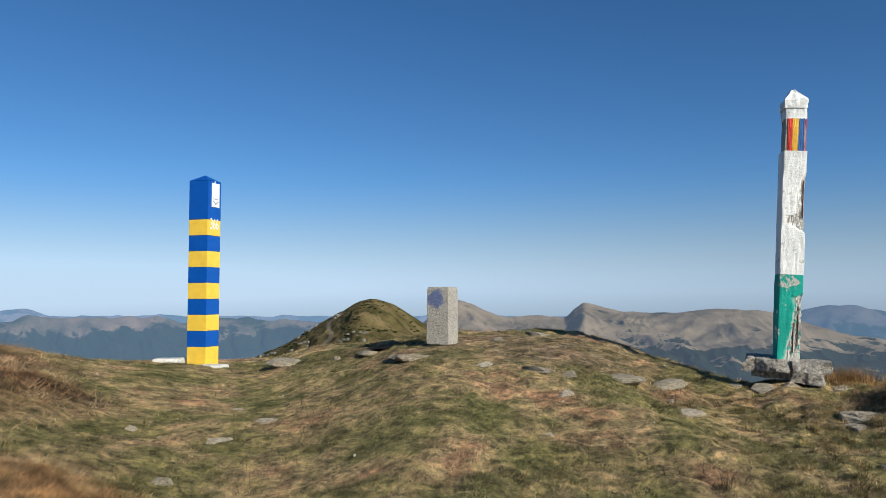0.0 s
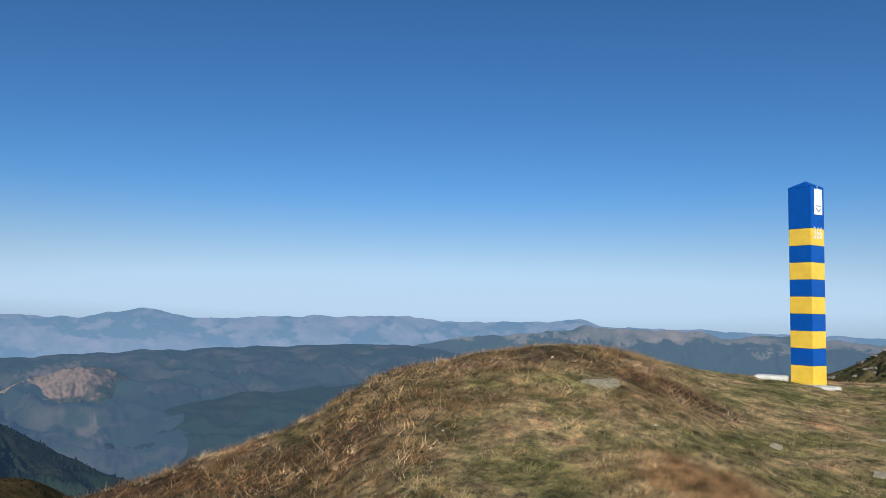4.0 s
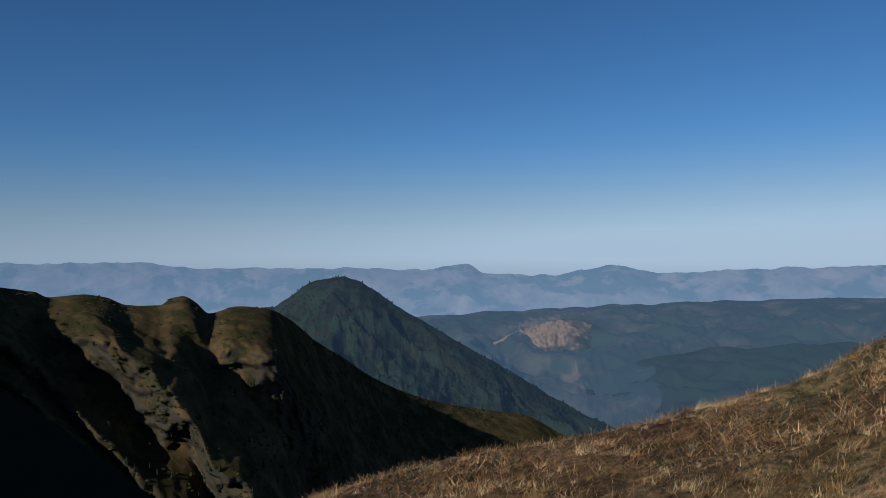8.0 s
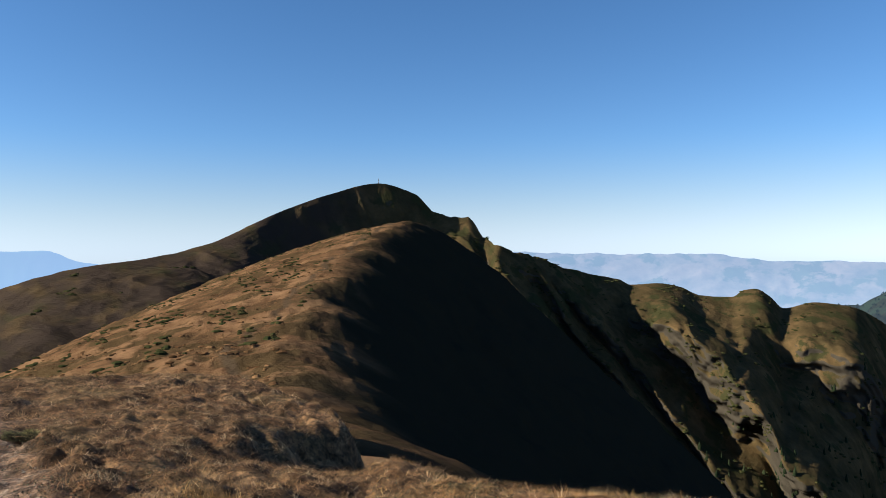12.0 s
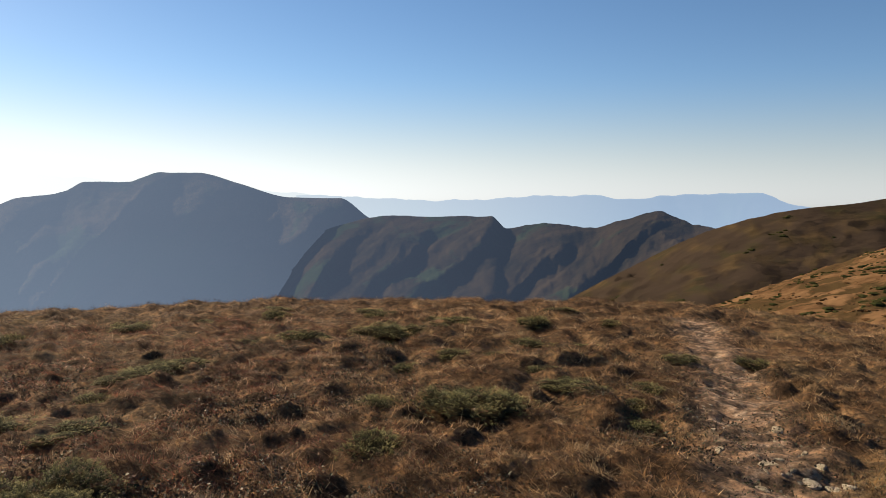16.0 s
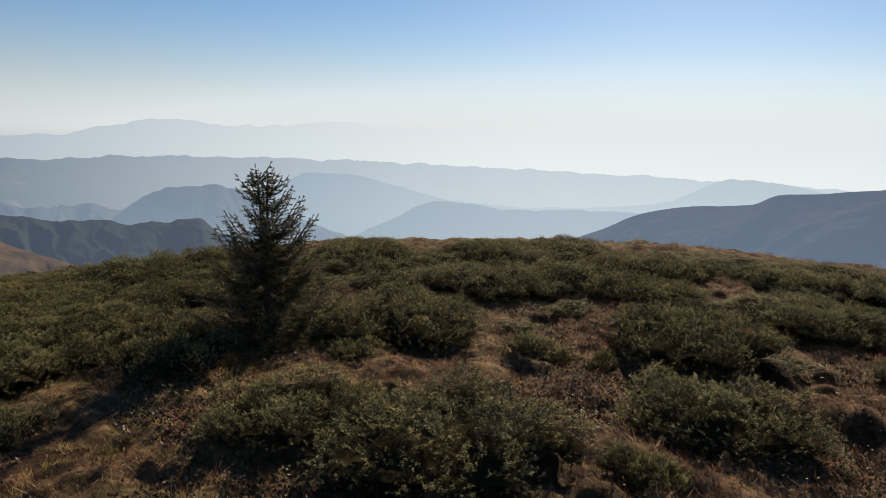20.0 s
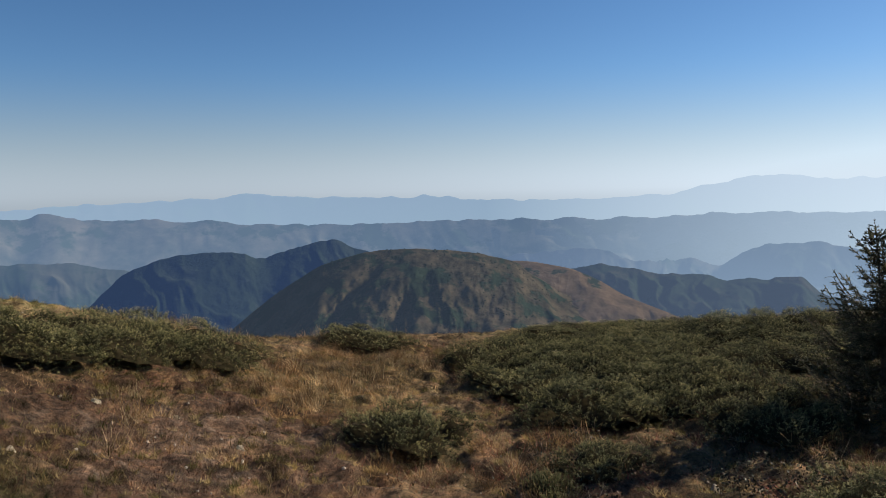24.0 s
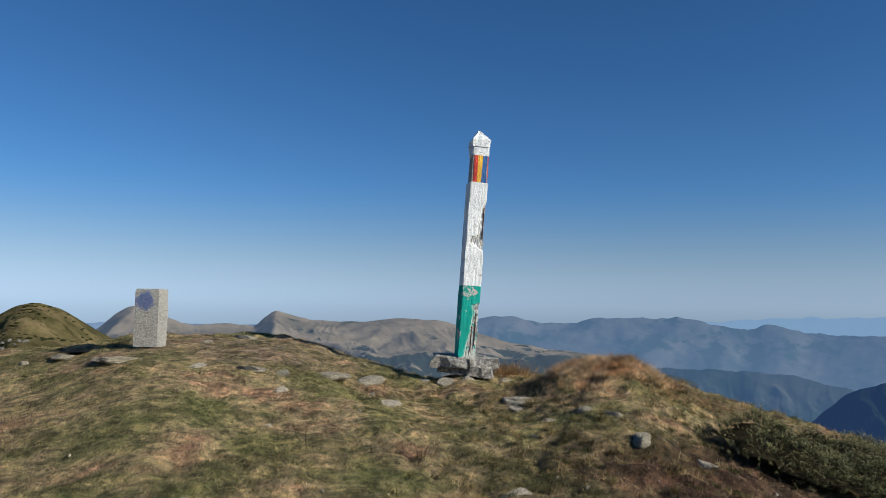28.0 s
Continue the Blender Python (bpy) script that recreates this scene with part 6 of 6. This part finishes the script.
def fine_grass(name, label, x, y, length, width, seed, material):
    """Short turf: single bent spikes."""
    rnd = np.random.default_rng(seed)
    n = len(x)
    z = hill_height(x, y) - 0.004
    a, fa = rnd.uniform(0, 2 * np.pi, n), rnd.uniform(0, 2 * np.pi, n)
    ln, flat = length * rnd.uniform(0.5, 1.3, n), rnd.uniform(0.5, 1.5, n)
    ox, oy = np.cos(fa) * width / 2, np.sin(fa) * width / 2
    tip = np.stack([x + (np.cos(a) * flat + 0.3) * ln, y + (np.sin(a) * flat + 0.2) * ln, z + 0.012 + ln * rnd.uniform(0.2, 0.8, n)], -1)
    v = np.stack([np.stack([x - ox, y - oy, z], -1), np.stack([x + ox, y + oy, z], -1), tip], 1).reshape(-1, 3)
    me = tint_by(mesh_of(name, v, np.arange(3 * n).reshape(-1, 3), material), 0.6 * cushion(x, y) + 0.4 * rnd.uniform(0, 1, n), 3)
    return tagged(new(name, me), label, "grass", kind="stuff")


SPIKES = [(0.0, (0.40, 0.44, 0.36)), (0.4, (0.85, 0.86, 0.8)), (0.7, (1.2, 1.17, 1.1)), (1.0, (1.9, 1.8, 1.7))]
x, y = scatter(640000, 1.2, 10.5, 101, lambda x, y: np.clip(1.05 - straw_share(x, y) - 0.6 * rust_share(x, y) - 1.1 * bare_share(x, y), 0, 1) * np.clip(0.75 + 0.7 * fbm(x * 2.5, y * 2.5, 2, 93), 0.15, 1), span=(-80, 75))
k = clear_of_stones(x, y)
fine_grass("turf_grass", "short dry olive and tan mountain turf", x[k], y[k], 0.023, 0.0034, 1, herb("turf_blades", SPIKES, 0.9, patch=TURF_STOPS, tinted=True))
x, y = scatter(330000, 2.2, 15.5, 102, lambda x, y: np.clip(straw_share(x, y) * np.clip(0.55 + 0.9 * fbm(x * 1.2, y * 1.2, 3, 92), 0.12, 1) - 0.9 * bare_share(x, y), 0, 1), 0.05)
k = clear_of_stones(x, y)
x, y = x[k], y[k]
edge = sector(bearing_of(x, y), 78, 46, 10) > 0.5
tufts("straw_grass", "long dry brown tussock grass on the heath", x[~edge], y[~edge], 0.12, 0.003, 0.85, STRAWS, 0.8, 2)
tufts("golden_grass", "long golden dry grass along the steep edge", x[edge], y[edge], 0.085, 0.0028, 1.0, GOLDS, 0.8, 12)
rnd = np.random.default_rng(77)
x, y = -4.15 + rnd.normal(0, 0.22, 1500), -4.1 + rnd.normal(0, 0.22, 1500)
tufts("tall_tussock", "tall golden tussock of dry grass beside the footpath", x, y, 0.24, 0.003, 0.6, GOLDS, 3.0, 13)
x, y = qx + 0.52 + rnd.normal(0, 0.14, 900), qy - 0.05 + rnd.normal(0, 0.12, 900)
tufts("post_tussock", "sunlit tussock of dry grass beside the concrete post", x, y, 0.2, 0.003, 0.8, GOLDS, 3.0, 15)
def pompoms(name, label, n, r0, r1, seed, keep, radius, blades, stops, width=0.003, clump=1.5):
    """Small round tufts: fine blades that fan out from one root."""
    rnd = np.random.default_rng(seed)
    cx, cy = spot(rnd.uniform(-180, 180, n), r0 + (r1 - r0) * rnd.uniform(0, 1, n) ** 0.8)
    k = (rnd.uniform(0, 1, n) < keep(cx, cy) * np.clip(1 - bare_share(cx, cy), 0, 1)) & clear_of_stones(cx, cy)
    cx, cy = cx[k][:, None], cy[k][:, None]
    m = len(cx)
    rad = radius * rnd.uniform(0.5, 1.4, (m, 1))
    a, tilt = rnd.uniform(0, 2 * np.pi, (m, blades)), np.arccos(rnd.uniform(0.12, 1.0, (m, blades)))
    ln = rad * rnd.uniform(0.55, 1.15, (m, blades))
    x0, y0 = cx + rad * 0.28 * rnd.normal(0, 1, (m, blades)), cy + rad * 0.28 * rnd.normal(0, 1, (m, blades))
    z0 = hill_height(cx, cy) - 0.006 + 0 * a
    fa = a + np.pi / 2 + rnd.normal(0, 0.5, (m, blades))
    off = np.stack([np.cos(fa), np.sin(fa), 0 * fa], -1) * width / 2
    root = np.stack([x0, y0, z0], -1)
    tip = np.stack([x0 + (np.cos(a) * np.sin(tilt) + 0.15) * ln, y0 + (np.sin(a) * np.sin(tilt) + 0.1) * ln, z0 + np.cos(tilt) * ln * 0.9], -1)
    v = np.stack([root - off, root + off, tip], 2).reshape(-1, 3)
    me = tint_by(mesh_of(name, v, np.arange(len(v)).reshape(-1, 3), herb(name + "_blades", stops, clump, tinted=True)), (0.65 * rnd.uniform(0, 1, (m, 1)) + 0.35 * rnd.uniform(0, 1, (m, blades))).ravel(), 3)
    return tagged(new(name, me), label, "grass", kind="stuff")


def tussocks(name, label, n, r0, r1, seed, keep, length, stops, span):
    """Combed grass that covers the tussocks, thick on top and thin between."""
    x, y = scatter(n, r0, r1, seed, lambda x, y: keep(x, y) * np.clip(1.0 - 1.6 * bare_share(x, y), 0, 1), 0.0, 0.8, span)
    rnd = np.random.default_rng(seed)
    k = clear_of_stones(x, y) & (rnd.uniform(0, 1, len(x)) < 0.06 + 1.2 * hummock(x, y))
    return fine_grass(name, label, x[k], y[k], length, 0.005, seed, herb(name + "_blades", stops, 1.2, tinted=True))


def east(x, y):
    return sector(bearing_of(x, y), -70, 45, 12)


TANS = [(0.0, (0.05, 0.037, 0.015)), (0.4, (0.15, 0.105, 0.043)), (0.75, (0.34, 0.24, 0.105)), (1.0, (0.56, 0.44, 0.25))]
GILTS = [(0.0, (0.08, 0.044, 0.019)), (0.4, (0.23, 0.13, 0.055)), (0.75, (0.43, 0.28, 0.13)), (1.0, (0.72, 0.58, 0.36))]
pompoms("olive_tufts", "olive green grass tufts on bare brown soil", 20000, 2.3, 8.5, 106, lambda x, y: east(x, y) * np.clip(0.45 + 0.8 * fbm(x * 1.3, y * 1.3, 3, 94), 0, 0.95), 0.055, 64, OLIVES, 0.0036)
pompoms("tan_tufts", "bleached dry grass tufts between junipers", 12000, 2.3, 8.5, 108, lambda x, y: east(x, y) * np.clip(0.25 + 0.9 * fbm(x * 0.9 + 4, y * 0.9, 3, 95), 0, 0.9), 0.065, 70, TANS, 0.0036)
pompoms("gold_tussocks", "long golden dry grass around the junipers", 16000, 3.8, 8.5, 109, lambda x, y: sector(bearing_of(x, y), -80, 24, 8) * np.clip(0.22 + 1.5 * fbm(x * 0.8, y * 0.8 + 3, 2, 96), 0, 1), 0.16, 50, GILTS)
pompoms("edge_tufts", "golden grass tufts on the brow of the hill", 14000, 2.4, 7.0, 116, lambda x, y: sector(bearing_of(x, y), 84, 34, 10) * np.clip(0.5 + 0.8 * fbm(x * 0.9, y * 0.9 + 7, 2, 91), 0, 1), 0.085, 55, GILTS)
pompoms("meadow_tufts", "small olive tufts in the short turf", 9000, 2.3, 9.0, 117, lambda x, y: sector(bearing_of(x, y), 5, 42, 12) * np.clip(0.25 + 0.9 * fbm(x * 1.1, y * 1.1 + 7, 3, 92), 0, 0.8), 0.045, 40, OLIVES)
SANDS = [(0.0, (0.075, 0.043, 0.021)), (0.4, (0.20, 0.118, 0.056)), (0.75, (0.35, 0.225, 0.115)), (1.0, (0.55, 0.42, 0.26))]
BROWNS = [(0.0, (0.035, 0.02, 0.014)), (0.4, (0.083, 0.043, 0.029)), (0.75, (0.16, 0.093, 0.062)), (1.0, (0.42, 0.32, 0.23))]
REDS = [(0.0, (0.045, 0.019, 0.014)), (0.4, (0.155, 0.052, 0.036)), (0.75, (0.26, 0.10, 0.066)), (1.0, (0.46, 0.33, 0.24))]
FOXES = [(0.0, (0.22, 0.118, 0.055)), (0.4, (0.41, 0.24, 0.115)), (0.75, (0.55, 0.37, 0.2)), (1.0, (0.7, 0.54, 0.35))]
tussocks("golden_tussocks", "rounded golden grass tussocks on the plateau", 230000, 3.0, 15.5, 110, lambda x, y: sector(bearing_of(x, y), 140, 28, 12) * 0.9, 0.085, SANDS, (94, 186))
tussocks("brown_tussocks", "bleached brown grass tussocks on the heath", 140000, 3.0, 15.5, 111, lambda x, y: sector(bearing_of(x, y), 178, 18, 12) * 0.85, 0.08, BROWNS, (142, 214))
tussocks("red_tussocks", "red-brown autumn grass between the junipers", 230000, 2.6, 12.0, 112, lambda x, y: sector(bearing_of(x, y), 224, 44, 14) * np.clip(0.5 + 0.8 * fbm(x * 0.6, y * 0.6, 2, 99), 0.05, 0.9), 0.075, REDS, (155, 293))
tussocks("edge_tussocks", "fox-brown grass tussocks along the steep edge", 120000, 3.0, 8.5, 113, lambda x, y: sector(bearing_of(x, y), 58, 26, 6) * np.clip((np.hypot(x, y) - 3.2) / 1.8, 0.05, 1) * np.clip(0.5 + 0.9 * fbm(x * 1.1, y * 1.1, 2, 96), 0.05, 1), 0.075, FOXES, (15, 101))
rnd = np.random.default_rng(114)
x, y = -1.9 + rnd.normal(0, 0.24, 16000), 3.3 + rnd.normal(0, 0.2, 16000)
fine_grass("tussock_mound", "fox-brown mound of long grass", x, y, 0.04, 0.0024, 114, herb("mound_blades", FOXES, 2.0, tinted=True))
x, y = 3.78 + rnd.normal(0, 0.36, 15000), 5.18 + rnd.normal(0, 0.34, 15000)
k = clear_of_stones(x, y)
fine_grass("brow_mound_grass", "hump of fox-brown grass beside the concrete post", x[k], y[k], 0.085, 0.004, 118, herb("brow_mound_blades", FOXES, 2.0, tinted=True))
x, y = scatter(460000, 1.0, 13, 103, lambda x, y: np.clip(rust_share(x, y) - 0.5 * straw_share(x, y) - 0.8 * bare_share(x, y), 0, 1), 0.05)
k = clear_of_stones(x, y)
fine_grass("rusty_grass", "rust-red autumn grass and bilberry heath", x[k], y[k], 0.036, 0.0036, 3, herb("rusty_blades", RUSTS, 2.5, tinted=True))
x, y = scatter(420000, 2.2, 9.5, 104, lambda x, y: np.clip(sector(bearing_of(x, y), -155, 55, 15) + 0.6 * sector(bearing_of(x, y), 85, 30, 12) - 0.6 * bare_share(x, y), 0, 1) * np.clip(0.2 + 3.2 * fbm(x * 0.8, y * 0.8, 3, 90) + 0.8 * np.exp(-((x - 0.6) ** 2 / 3.0 + (y + 4.4) ** 2 / 0.9)), 0.04, 1))
rnd = np.random.default_rng(4)
n = len(x)
z = hill_height(x, y) + rnd.uniform(0.0, 0.05, n)
way = rnd.normal(0, 1, (n, 3)) + np.array([0, 0, 0.5])
way /= np.linalg.norm(way, axis=1, keepdims=True)
side = np.cross(way, rnd.normal(0, 1, (n, 3)))
side /= np.linalg.norm(side, axis=1, keepdims=True)
ln = rnd.uniform(0.007, 0.014, (n, 1))
c = np.stack([x, y, z], -1)
v = np.stack([c - way * ln, c + side * ln * 0.55, c + way * ln, c - side * ln * 0.55], 1).reshape(-1, 3)
tagged(new("heath_leaves", mesh_of("heath_leaves", v, np.arange(4 * n).reshape(-1, 4), herb("heath_leaf", LEAVES, 1.5, 0.62, 0.3))), "small dark glossy heath leaves", "heath", kind="stuff")

# pebbles trodden into the soil
rnd = np.random.default_rng(55)
x, y = scatter(26000, 2.3, 9.0, 107, lambda x, y: np.clip(0.9 * bare_share(x, y) + 0.14 * rust_share(x, y) * sector(bearing_of(x, y), -60, 45, 15) + 0.02 * sector(bearing_of(x, y), -20, 60, 10), 0, 1) * 0.35)
n = len(x)
z = hill_height(x, y)
size = rnd.uniform(0.005, 0.017, n) * rnd.uniform(0.6, 1.2, n)
ring = [np.stack([x + np.cos(a) * size * rnd.uniform(0.7, 1.3, n), y + np.sin(a) * size * rnd.uniform(0.6, 1.1, n), z - 0.004 + 0 * x], -1) for a in np.arange(5) * 1.2566]
crown_ = [np.stack([x + np.cos(a) * size * rnd.uniform(0.3, 0.7, n), y + np.sin(a) * size * rnd.uniform(0.3, 0.7, n), z + size * rnd.uniform(0.3, 0.8, n)], -1) for a in np.arange(5) * 1.2566]
f = []
for j in range(5):
    p, q = j, (j + 1) % 5
    f += [[p, q, q + 5], [p, q + 5, p + 5]]
f += [[5, 6, 7], [5, 7, 8], [5, 8, 9]]
f = np.array(f)[None] + 10 * np.arange(n)[:, None, None]
PEBBLE = herb("pebble_stone", [(0.0, (0.16, 0.13, 0.1)), (0.5, (0.3, 0.26, 0.21)), (0.85, (0.38, 0.33, 0.27)), (1.0, (0.5, 0.45, 0.38))], 2.0, 0.9)
tagged(new("pebbles", mesh_of("pebbles", np.stack(ring + crown_, 1).reshape(-1, 3), f.reshape(-1, 3), PEBBLE)), "small pale pebbles trodden into the soil", "pebbles", kind="stuff")
